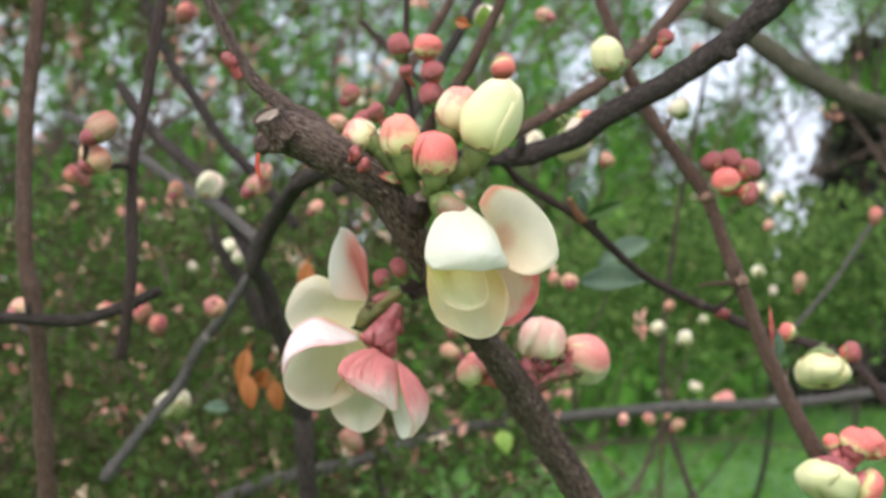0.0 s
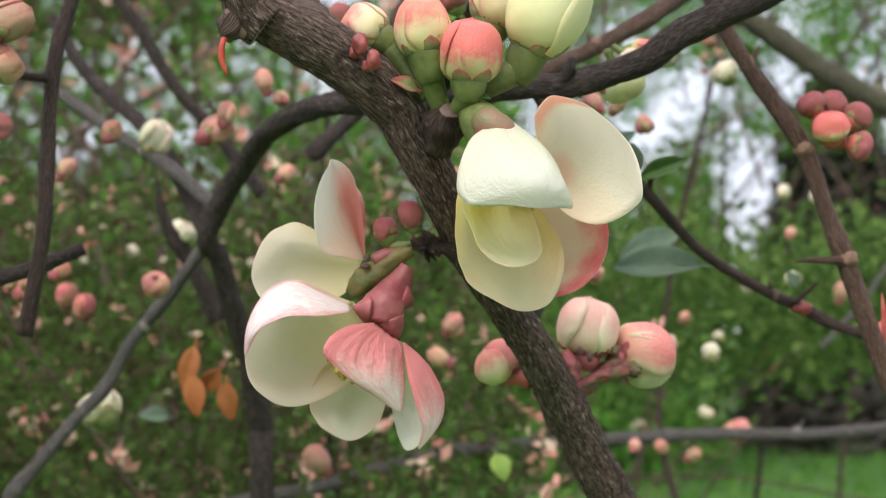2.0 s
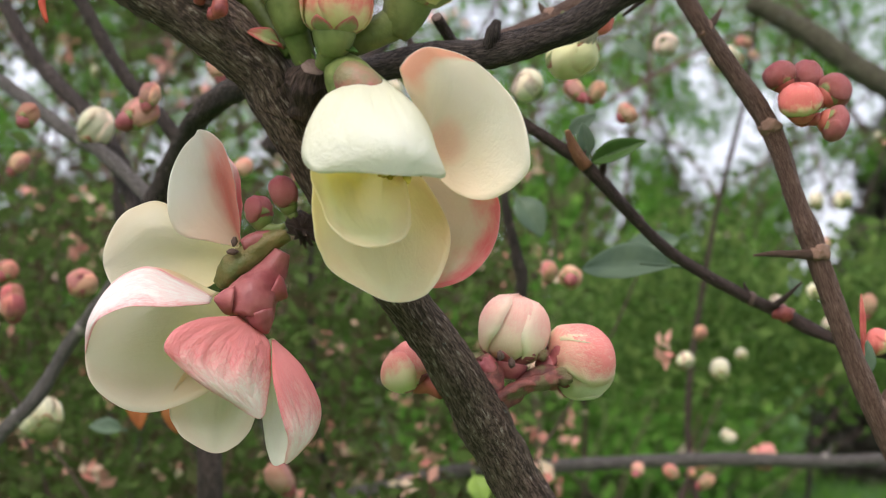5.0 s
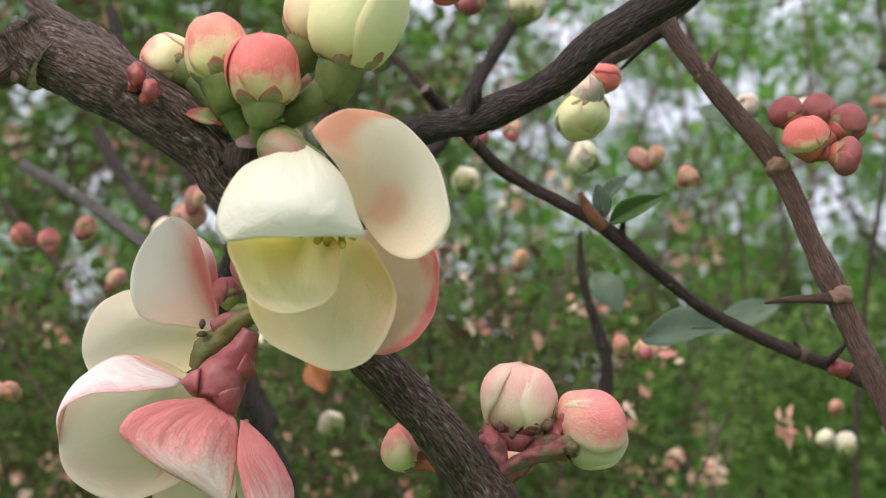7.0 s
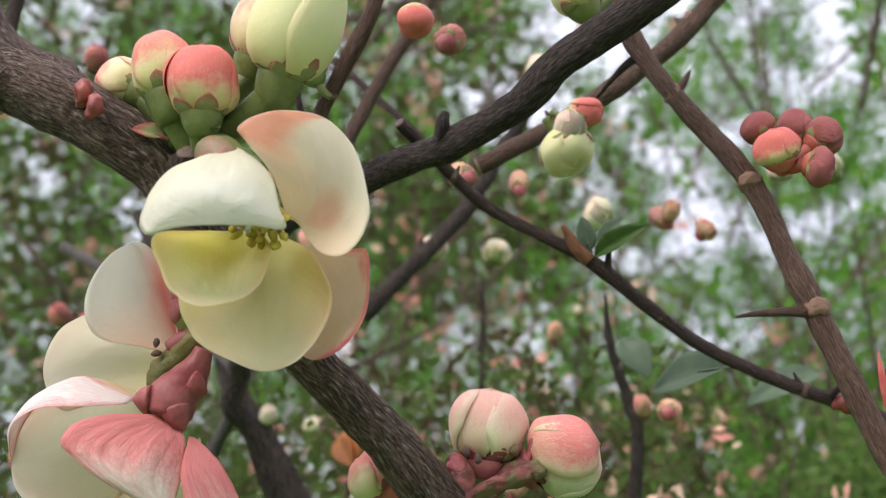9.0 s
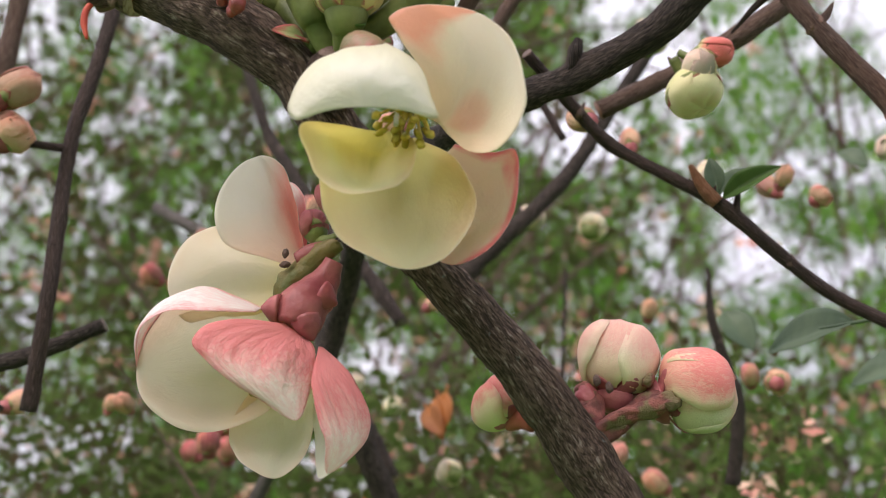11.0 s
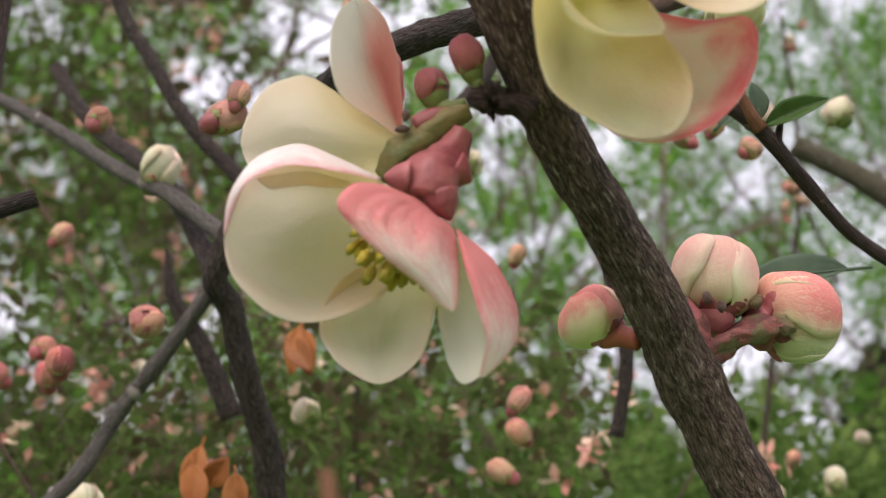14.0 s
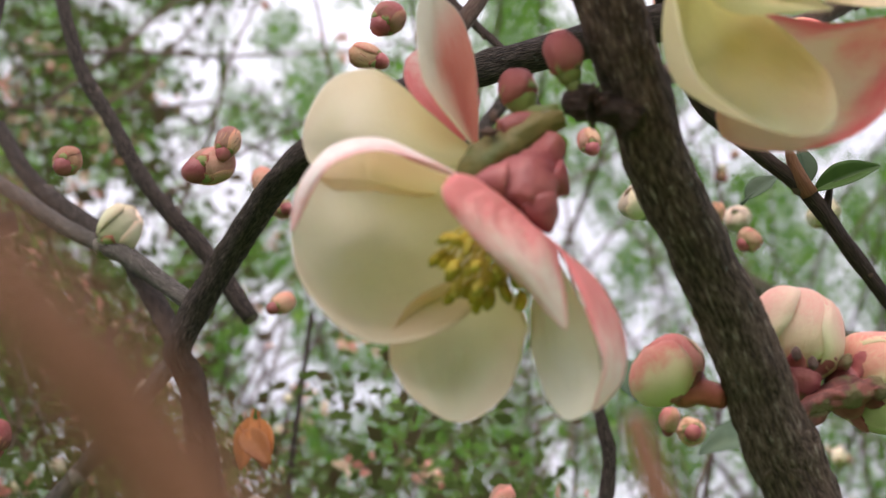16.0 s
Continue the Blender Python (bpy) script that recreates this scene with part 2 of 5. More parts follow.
CREAM, LEMON = (0.965, 0.93, 0.83), (0.955, 0.905, 0.66)
PINK, CORAL, PEACH = (0.80, 0.25, 0.235), (0.76, 0.17, 0.15), (0.88, 0.47, 0.34)
white_petal = petal_material("white_petal", (0.875, 0.87, 0.78), (0.87, 0.86, 0.7), PEACH, edge=0.02, through_light=0.5)
cream_petal = petal_material("cream_petal", CREAM, LEMON, PEACH, edge=0.05)
# yellower cream: shade and see-through glow of the lower petals put into the colour
shaded_lemon_petal = petal_material("shaded_lemon_petal", (0.95, 0.92, 0.7), (0.92, 0.88, 0.46), PEACH, edge=0.16, vein=0.3, through_light=0.66)
cream_rimmed = petal_material("cream_petal_faint_rim", CREAM, LEMON, PINK, edge=0.28, vein=0.5)
cream_veined = petal_material("cream_petal_pink_rim", CREAM, LEMON, PINK, edge=0.3, vein=0.5)
peach_side = petal_material("cream_petal_peach_band", CREAM, (0.95, 0.84, 0.68), (0.94, 0.52, 0.4), band=(0.32, 1.1), spot=(0.62, 0.2, 0.2, 0.5), edge=0.06, vein=0.2)
pink_outside = petal_material("pink_veined_petal", (0.95, 0.86, 0.79), (0.9, 0.42, 0.4), (0.87, 0.31, 0.32), edge=0.35, base=0.85, over=0.14, vein=0.22, through_light=0.42, mottle=0.22, net=0.2)
white_mottled = petal_material("white_petal_mottled_pink", (0.95, 0.93, 0.91), (0.94, 0.88, 0.84), (0.88, 0.4, 0.4), edge=0.55, tip=0.4, over=0.14, vein=0.9, through_light=0.35, mottle=0.3, net=0.25)
pink_streak = petal_material("cream_petal_pink_streak", (0.95, 0.93, 0.86), (0.93, 0.72, 0.6), (0.9, 0.4, 0.34), streak=(0.88, 0.5, 1.0), vein=0.3)
rosy_rim = petal_material("rosy_petal", (0.95, 0.86, 0.72), (0.94, 0.86, 0.6), (0.9, 0.3, 0.33), side=0.85, side_from=0.74, side_width=0.3, over=0.04, edge=0.1, vein=0.35)
bud_red = petal_material("bud_red", (0.84, 0.74, 0.42), (0.66, 0.66, 0.28), (0.8, 0.2, 0.17), tip=0.95, tip_from=0.16, over=0.1, edge=0.1, vein=0.5, through_light=0.2, crease=0.28)
bud_pink = petal_material("bud_pink", (0.85, 0.7, 0.4), (0.66, 0.66, 0.26), (0.85, 0.27, 0.21), tip=0.9, tip_from=0.34, edge=0.25, vein=0.5, through_light=0.2, crease=0.28)
bud_cream = petal_material("bud_cream", (0.88, 0.85, 0.5), (0.8, 0.79, 0.38), (0.88, 0.45, 0.34), tip=0.4, tip_from=0.78, edge=0.1, vein=0.3, through_light=0.3, crease=0.28)
bud_peach = petal_material("bud_peach", (0.88, 0.76, 0.5), (0.78, 0.74, 0.36), (0.86, 0.3, 0.25), tip=0.85, tip_from=0.5, edge=0.3, vein=0.45, through_light=0.25, crease=0.28)
bud_dark = petal_material("bud_crimson", (0.46, 0.17, 0.15), (0.34, 0.17, 0.11), (0.38, 0.07, 0.085), tip=0.4, over=0.5, vein=0.6, through_light=0.15)
far_salmon = petal_material("far_salmon_bud", (0.8, 0.5, 0.36), (0.76, 0.52, 0.34), (0.74, 0.26, 0.19), tip=0.4, tip_from=0.45, edge=0.3, over=0.2, vein=0.6, through_light=0.3, mottle=0.2, vary=0.35)
far_coral = petal_material("far_coral_bud", (0.66, 0.3, 0.22), (0.56, 0.3, 0.2), (0.58, 0.14, 0.11), tip=0.4, tip_from=0.4, over=0.25, vein=0.5, through_light=0.25, mottle=0.2, vary=0.35)
far_cream = petal_material("far_cream_bud", (0.84, 0.78, 0.58), (0.74, 0.7, 0.42), (0.8, 0.45, 0.36), tip=0.35, edge=0.25, vein=0.4, through_light=0.25, vary=0.35)

bud_coral = petal_material("bud_coral", (0.93, 0.86, 0.62), (0.9, 0.82, 0.52), (0.88, 0.3, 0.27), over=1.0, edge=-0.75, base=-0.35, vein=0.6, through_light=0.3, crease=0.28)
bud_blush = petal_material("bud_blush", (0.93, 0.86, 0.66), (0.9, 0.84, 0.52), (0.9, 0.42, 0.37), over=0.3, tip=0.4, tip_from=0.3, edge=-0.35, vein=0.5, through_light=0.3, crease=0.28)
bud_ivory = petal_material("bud_ivory", (0.93, 0.89, 0.66), (0.86, 0.84, 0.48), (0.88, 0.42, 0.34), tip=0.45, tip_from=0.55, streak=(0.3, 0.2, 0.4), vein=0.5, through_light=0.35)
sepal_mixed = petal_material("green_sepal_red_edge", (0.33, 0.36, 0.14), (0.29, 0.34, 0.12), (0.46, 0.1, 0.09), edge=0.8, tip=0.8, tip_from=0.45, vein=0.5, through_light=0.12)

main_bark = bark_material("brown_bark", (0.062, 0.038, 0.028), (0.25, 0.165, 0.125), (0.52, 0.43, 0.36), lichen=0.4, flaky=0.6)
arm_bark = bark_material("dark_bark", (0.032, 0.022, 0.019), (0.105, 0.076, 0.063), (0.25, 0.2, 0.17), lichen=0.15)
red_bark = bark_material("red_brown_bark", (0.13, 0.07, 0.048), (0.24, 0.14, 0.1), (0.36, 0.25, 0.19), gloss=0.55)
dusk_bark = bark_material("dark_twig_bark", (0.06, 0.035, 0.03), (0.13, 0.08, 0.065), (0.25, 0.18, 0.15), gloss=0.6)
grey_bark = bark_material("grey_bark", (0.12, 0.105, 0.095), (0.24, 0.21, 0.19), (0.4, 0.37, 0.34))
moss_bark = bark_material("mossy_bark", (0.07, 0.06, 0.04), (0.14, 0.13, 0.08), (0.22, 0.21, 0.12), lichen=0.7)
warm_bark = bark_material("orange_brown_bark", (0.36, 0.15, 0.07), (0.52, 0.24, 0.12), (0.58, 0.34, 0.2), gloss=0.5)
cut_wood = bark_material("weathered_cut_wood", (0.14, 0.1, 0.075), (0.26, 0.2, 0.15), (0.36, 0.3, 0.25))
calyx_pink = soft_material("pink_calyx", (0.3, 0.07, 0.08), (0.48, 0.155, 0.155), 150, 0.45, through_light=0.1, relief=0.4)
stem_red = soft_material("red_bud_stem", (0.13, 0.045, 0.04), (0.3, 0.1, 0.085), 420, 0.6, second=(0.16, 0.13, 0.06), relief=0.9)
calyx_mixed = soft_material("green_and_red_calyx", (0.24, 0.2, 0.1), (0.42, 0.14, 0.12), 220, 0.45, relief=0.4)
calyx_olive = soft_material("olive_calyx", (0.13, 0.15, 0.045), (0.28, 0.21, 0.08), 190, 0.5, through_light=0.1, relief=0.6)
calyx_green = soft_material("green_calyx", (0.1, 0.13, 0.035), (0.2, 0.24, 0.075), 160, 0.45, through_light=0.1, relief=0.4)
sepal_red = soft_material("red_sepal", (0.34, 0.06, 0.05), (0.5, 0.14, 0.1), 200, 0.5)
scale_red = soft_material("crimson_bud_scale", (0.2, 0.04, 0.04), (0.4, 0.1, 0.08), 420, 0.45)
stipule_red = soft_material("red_stipule", (0.42, 0.05, 0.03), (0.56, 0.1, 0.05), 300, 0.5, through_light=0.2)
stamen_yellow = soft_material("yellow_stamen", (0.6, 0.5, 0.06), (0.72, 0.62, 0.14), 400, 0.5)
anther_gold = soft_material("gold_anther", (0.42, 0.33, 0.03), (0.58, 0.48, 0.08), 500, 0.6, relief=0.5)
pistil_grey = soft_material("pale_style", (0.45, 0.5, 0.42), (0.6, 0.62, 0.5), 300, 0.5)
leaf_green = soft_material("green_leaf", (0.06, 0.13, 0.03), (0.11, 0.22, 0.05), 80, 0.4, through_light=0.35)
leaf_blue = soft_material("dull_green_leaf", (0.08, 0.13, 0.08), (0.13, 0.19, 0.11), 60, 0.5, through_light=0.3)
leaf_lime = soft_material("lime_leaf", (0.2, 0.32, 0.05), (0.3, 0.42, 0.08), 80, 0.4, through_light=0.4)
leaf_orange = soft_material("orange_leaf", (0.36, 0.11, 0.03), (0.5, 0.19, 0.05), 60, 0.5, through_light=0.35)
hedge_leaf = foliage_material("hedge_leaves", (0.085, 0.2, 0.03), (0.13, 0.31, 0.045), (0.25, 0.42, 0.09), 0.55)
low_leaf = foliage_material("low_hedge_leaves", (0.06, 0.11, 0.025), (0.11, 0.19, 0.045), (0.18, 0.26, 0.07), 0.45)
shrub_leaf = foliage_material("shrub_leaves", (0.08, 0.06, 0.032), (0.065, 0.11, 0.026), (0.105, 0.175, 0.04))
thicket_wood = soft_material("thicket_wood", (0.06, 0.035, 0.028), (0.14, 0.09, 0.07), 20, 0.8)
conifer_leaf = foliage_material("brown_needles", (0.08, 0.07, 0.06), (0.11, 0.098, 0.082), (0.145, 0.13, 0.11), 0.3)
petal_far = foliage_material("scattered_blossom", (0.62, 0.24, 0.2), (0.74, 0.4, 0.32), (0.82, 0.68, 0.5), 0.3)

# ---- builders; places in millimetres, z counted from 1.2 m above the ground ----
def place(p):
    return Vector((p[0] * 0.001, p[1] * 0.001, 1.2 + p[2] * 0.001))


def thing(name, at, label, category, group="", kind=""):
    ob = new(name)
    ob.empty_display_size = 0.005
    ob.matrix_world = Matrix.Translation(place(at))
    return tagged(ob, label, category, group, kind)


def origin_of(ob):
    spot = Vector(ob.matrix_basis.translation)
    while ob.parent:
        ob = ob.parent
        spot += ob.matrix_basis.translation
    return spot


def part(name, bm, material, parent, label=""):
    """Links a bmesh, built in world places, as one mesh under a thing or a part."""
    spot = origin_of(parent) if parent else Vector()
    bmesh.ops.translate(bm, verts=bm.verts, vec=-spot)
    mesh = bpy.data.meshes.new(name)
    bm.to_mesh(mesh)
    bm.free()
    for m in material if isinstance(material, (list, tuple)) else (material,):
        mesh.materials.append(m)
    mesh.polygons.foreach_set("use_smooth", [True] * len(mesh.polygons))
    ob = new(name, mesh)
    ob.parent = parent
    return tagged(ob, label)


def spline(points, step):
    """A Catmull-Rom curve through points of any width, sampled about every step mm (first three columns)."""
    pts = [np.array(p, float) for p in points]
    pts = [2 * pts[0] - pts[1], *pts, 2 * pts[-1] - pts[-2]]
    out = []
    for a, b, c, d in zip(pts, pts[1:], pts[2:], pts[3:]):
        n = max(2, int(np.linalg.norm((c - b)[:3]) / step))
        for k in range(n):
            t = k / n
            out.append(0.5 * (2 * b + (c - a) * t + (2 * a - 5 * b + 4 * c - d) * t * t + (3 * b - a - 3 * c + d) * t ** 3))
    out.append(pts[-2])
    return out


def tube(points, radii, sides=14, step=1.5, rough=0.06, knots=0.0, seed=0.0):
    """A tapered, uneven stem along a curve. UV: once round, and millimetres along."""
    rows = spline([(*p, r) for p, r in zip(points, radii)], step)
    bm = bmesh.new()
    layer = bm.loops.layers.uv.new("UVMap")
    rings, lengths, along, up = [], [], 0.0, None
    for k, row in enumerate(rows):
        here, r = Vector(row[:3]), max(row[3], 0.05)
        ahead = Vector(rows[min(k + 1, len(rows) - 1)][:3]) - Vector(rows[max(k - 1, 0)][:3])
        ahead.normalize()
        if up is None:
            up = ahead.orthogonal().normalized()
        up = (up - ahead * up.dot(ahead)).normalized()
        out = ahead.cross(up)
        if k:
            along += (here - Vector(rows[k - 1][:3])).length
        lengths.append(along)
        ring = []
        swell = 1 + knots * max(0.0, noise.noise(Vector((along * 0.09, seed, 3.1)))) ** 1.0
        for s in range(sides):
            a = 2 * math.pi * s / sides
            way = up * math.cos(a) + out * math.sin(a)
            uneven = noise.noise(Vector((math.cos(a) * 1.3, math.sin(a) * 1.3 + seed, along * 0.16))) * rough
            uneven += noise.noise(Vector((math.cos(a) * 3.5, math.sin(a) * 3.5 + seed, along * 0.55))) * rough * 0.6
            ring.append(bm.verts.new(place(here + way * r * swell * (1 + uneven))))
        rings.append(ring)
    for k in range(len(rings) - 1):
        for s in range(sides):
            q = (s + 1) % sides
            f = bm.faces.new((rings[k][s], rings[k][q], rings[k + 1][q], rings[k + 1][s]))
            for loop, (u, v) in zip(f.loops, ((s, k), (s + 1, k), (s + 1, k + 1), (s, k + 1))):
                loop[layer].uv = (u / sides, lengths[v])
    for ring, row, turn in ((rings[0], rows[0], -1), (rings[-1], rows[-1], 1)):
        tip = bm.verts.new(place(row[:3]))
        for s in range(sides):
            pair = (ring[s], ring[(s + 1) % sides])
            f = bm.faces.new((*(pair if turn > 0 else pair[::-1]), tip))
            for loop in f.loops:
                loop[layer].uv = (0.3, 0.0)
    return bm


def blob(centre, radius, scale=(1, 1, 1), turn=None, rough=0.1, seed=0.0, detail=2):
    bm = bmesh.new()
    bmesh.ops.create_icosphere(bm, subdivisions=detail, radius=1.0)
    for v in bm.verts:
        c = v.co * (1 + rough * noise.noise(v.co * 1.7 + Vector((seed, 0, 0))))
        c = Vector((c.x * scale[0], c.y * scale[1], c.z * scale[2])) * radius
        v.co = place((turn @ c if turn else c) + Vector(centre))
    return bm


def shell(surface, ns, nv, thick, inner=1):
    """A thin closed sheet from surface(s, v), s in -1..1, v in 0..1. Its two sides take the materials 0 and 1."""
    grid = [[Vector(surface(-1 + 2 * i / ns, j / nv)) for i in range(ns + 1)] for j in range(nv + 1)]
    bm = bmesh.new()
    layer = bm.loops.layers.uv.new("UVMap")
    sides = []
    for turn in (0.5, -0.5):
        verts = []
        for j in range(nv + 1):
            row = []
            for i in range(ns + 1):
                du = grid[j][min(i + 1, ns)] - grid[j][max(i - 1, 0)]
                dv = grid[min(j + 1, nv)][i] - grid[max(j - 1, 0)][i]
                n = du.cross(dv)
                n = n.normalized() if n.length > 1e-9 else Vector((0, -1, 0))
                rim = min(1.0, 4.0 * min(i / ns, 1 - i / ns, 1 - j / nv) + 0.25)
                row.append(bm.verts.new(place(grid[j][i] + n * (thick * turn * rim * inner))))
            verts.append(row)
        sides.append(verts)
    for k, verts in enumerate(sides):
        for j in range(nv):
            for i in range(ns):
                quad = ((i, j), (i + 1, j), (i + 1, j + 1), (i, j + 1))
                if (k == 1) == (inner > 0):
                    quad = quad[::-1]
                f = bm.faces.new([verts[b][a] for a, b in quad])
                f.material_index = k
                for loop, (a, b) in zip(f.loops, quad):
                    loop[layer].uv = (a / ns, b / nv)
    a, b = sides
    rim = [(i, 0) for i in range(ns)] + [(ns, j) for j in range(nv)] + [(i, nv) for i in range(ns, 0, -1)] + [(0, j) for j in range(nv, 0, -1)]
    for (i, j), (p, q) in zip(rim, rim[1:] + rim[:1]):
        f = bm.faces.new((a[j][i], a[q][p], b[q][p], b[j][i])[::-1 if inner > 0 else 1])
        f.material_index = 1
        for loop, (x, y) in zip(f.loops, ((i, j), (p, q), (p, q), (i, j))[::-1 if inner > 0 else 1]):
            loop[layer].uv = (x / ns, y / nv)
    return bm


def along(points, v, beyond=None):
    """A point at the share v of a smooth curve through a few points."""
    pts = [Vector(p) for p in points]
    pts = [2 * pts[0] - pts[1], *pts, Vector(beyond) if beyond else 2 * pts[-1] - pts[-2]]
    k = min(len(pts) - 4, int(v * (len(pts) - 3)))
    t = v * (len(pts) - 3) - k
    a, b, c, d = pts[k:k + 4]
    return 0.5 * (2 * b + (c - a) * t + (2 * a - 5 * b + 4 * c - d) * t * t + (3 * b - a - 3 * c + d) * t ** 3)


def rail_petal(parent, left, spine, right, sides, inner=1, seed=0.0, wave=0.5, crinkle=0.16, thick=0.26, label="", ns=36, nv=44):
    """A petal between two rims that run from its claw to its tip, bowed through its midrib, gently wavy and crinkled."""
    face = (Vector(right[2]) - Vector(left[2])).cross(Vector(spine[-1]) - Vector(spine[0])).normalized()

    def surface(s, v):
        v = 1 - (1 - v) ** 1.25
        a, m, b = along(left, v, right[-2]), along(spine, v), along(right, v, left[-2])
        spot = a * (s * (s - 1) / 2) + m * (1 - s * s) + b * (s * (s + 1) / 2)
        wide = min(1.0, (b - a).length / 12) * (1 - v ** 4)
        rise = wave * noise.noise(Vector((s * 1.8 + seed, v * 2.3, seed * 1.7))) + 0.35 * wave * noise.noise(Vector((s * 4 + seed, v * 5, 4.0)))
        rise += crinkle * (noise.noise(Vector((s * 10 + seed, v * 2.4, 9.0))) + 0.8 * noise.noise(Vector((s * 8, v * 8 + seed, 2.0))) + 0.5 * noise.noise(Vector((s * 20, v * 7 + seed, 12.0))))
        nick = 0.35 * noise.noise(Vector((v * 9, seed + (7 if s > 0 else 0), 5.0))) * abs(s) ** 6
        return spot + face * (rise * wide * min(1.0, 0.2 + 2 * v)) + (b - a).normalized() * nick * wide * (1 if s > 0 else -1)

    return part("petal", shell(surface, ns, nv, thick, inner), sides, parent, label)


def frame_along(axis):
    axis = Vector(axis).normalized()
    return axis.to_track_quat("Z", "Y").to_matrix()


def bud(name, base, tip, radius, skin, cup_skin, label, group="", petals=4, sepals=5, seed=0.0, open_up=0.0, stalk=None, stalk_radius=1.0, fine=True, cup=0.2, sepal_skin=None, foot=0.1):
    """A closed or half-open flower bud: overlapping petals in a calyx with its sepals."""
    ob = thing(name, base, label, "flower bud", group)
    base, tip = Vector(base), Vector(tip)
    axis, long = tip - base, (tip - base).length
    turn = frame_along(axis)
    rnd = random.Random(seed)
    spin = rnd.uniform(0, 6.28)
    ns, nv = (12, 14) if fine else (6, 7)

    def egg(v):
        return radius * max(0.0, 1 - abs(2 * min(1.0, max(0.0, v)) ** 0.9 - 1) ** 2.3) ** (1 / 2.3)

    for k in range(petals):
        mid, layer = spin + 2 * math.pi * k / petals * (1 if petals > 3 else 1.0) + rnd.uniform(-0.2, 0.2), 0.08 + 0.14 * k / petals
        span = rnd.uniform(1.15, 1.5)

        def surface(s, v, mid=mid, layer=layer, span=span, k=k):
            w = span * (0.55 + 0.45 * math.sin(math.pi / 2 * min(1.0, v / 0.5))) * (1.0 if v < 0.8 else 1 - 0.25 * ((v - 0.8) / 0.2) ** 2)
            a = mid + s * w + v * 0.5
            top = 0.93 + 0.07 * math.cos(s * 1.4) + 0.012 * k
            r = egg(v) * (1 + layer * 0.22 * abs(s)) * (1 + 0.55 * layer) + open_up * radius * v * v * (0.5 + 0.5 * abs(s))
            r *= 1 + 0.12 * noise.noise(Vector((math.cos(a), math.sin(a) + seed, v * 2.2))) + 0.012 * noise.noise(Vector((s * 6, v * 4 + seed, k * 2.0)))
            return base + turn @ Vector((r * math.cos(a), r * math.sin(a), long * (0.1 + 0.9 * v * top)))

        upward = (turn @ Vector((math.cos(mid + 0.25), math.sin(mid + 0.25), 0))).z > 0.1
        part("petal", shell(surface, ns, nv, radius * 0.05, -1), (skin[0] if upward else skin[1]) if isinstance(skin, tuple) else skin, ob)
    body = bmesh.new()
    rows, sides = (10, 16) if fine else (5, 8)
    ring = []
    for j in range(rows + 1):
        v = j / rows
        low_end = -foot
        h = long * (low_end + (cup - low_end) * v)
        neck = stalk_radius * 0.9 if stalk is not None else radius * 0.3
        r = neck + (egg(max(0.05, (cup - 0.1) / 0.9)) * 1.03 - neck) * math.sin(math.pi / 2 * v) ** 0.75
        r *= 1 + 0.05 * noise.noise(Vector((v * 3, seed, 1)))
        ring.append([body.verts.new(place(base + turn @ Vector((r * math.cos(6.283 * s / sides), r * math.sin(6.283 * s / sides), h)))) for s in range(sides)])
    for j in range(rows):
        for s in range(sides):
            body.faces.new((ring[j][s], ring[j][(s + 1) % sides], ring[j + 1][(s + 1) % sides], ring[j + 1][s]))
    body.faces.new(ring[0][::-1])
    body.faces.new(ring[-1])
    heart = bmesh.ops.create_icosphere(body, subdivisions=2, radius=1.0)["verts"]
    for vert in heart:
        vert.co = place(base + turn @ Vector((vert.co.x * radius * 0.88, vert.co.y * radius * 0.88, long * (0.5 + 0.45 * vert.co.z))))
    part("calyx", body, cup_skin, ob)
    for k in range(sepals):
        mid = 6.283 * k / sepals + rnd.uniform(-0.2, 0.2)
        reach = rnd.uniform(0.17, 0.27)

        def lobe(s, v, mid=mid, reach=reach):
            w = 0.62 * (1 - v ** 1.5)
            a = mid + s * w
            h = cup - 0.06 + reach * v
            r = egg(max(0.02, (h - 0.1) / 0.9)) * 1.07 + radius * 0.03
            return base + turn @ Vector((r * math.cos(a), r * math.sin(a), long * h))

        part("sepal", shell(lobe, 4 if fine else 2, 6 if fine else 3, radius * 0.05, -1), sepal_skin or sepal_mixed, ob)
    if stalk is not None:
        end = base - axis.normalized() * long * 0.02
        part("stalk", tube([stalk, (Vector(stalk) + end) / 2 + Vector((0, 0, -0.4)), end], [stalk_radius * 0.85, stalk_radius, stalk_radius * 1.25], 10, 0.8, 0.05), cup_skin, ob)
    return ob


def leaf(name, base, tip, width, facing, material, label, fold=0.25, group="", seed=0.0):
    """A small leaf with a midrib fold, from base to tip, that faces a direction."""
    base, tip = Vector(base), Vector(tip)
    ob = thing(name, base, label, "leaf", group)
    ahead = tip - base
    side = ahead.cross(Vector(facing)).normalized()
    up = side.cross(ahead).normalized()

    def surface(s, v):
        w = width / 2 * (math.sin(math.pi * min(1.0, v * 0.97 + 0.02)) ** 0.8) * (1 - 0.25 * v)
        return base + ahead * v + side * (s * w) + up * (abs(s) * w * fold * 2 - v * v * ahead.length * 0.16 + noise.noise(Vector((s * 2, v * 4, seed))) * width * 0.05)

    part("blade", shell(surface, 8, 12, 0.25, 1), material, ob)
    part("leaf_stalk", tube([base - ahead * 0.18, base, base + ahead * 0.3], [0.45, 0.4, 0.2], 6, 1.0, 0.0), material, ob)
    return ob


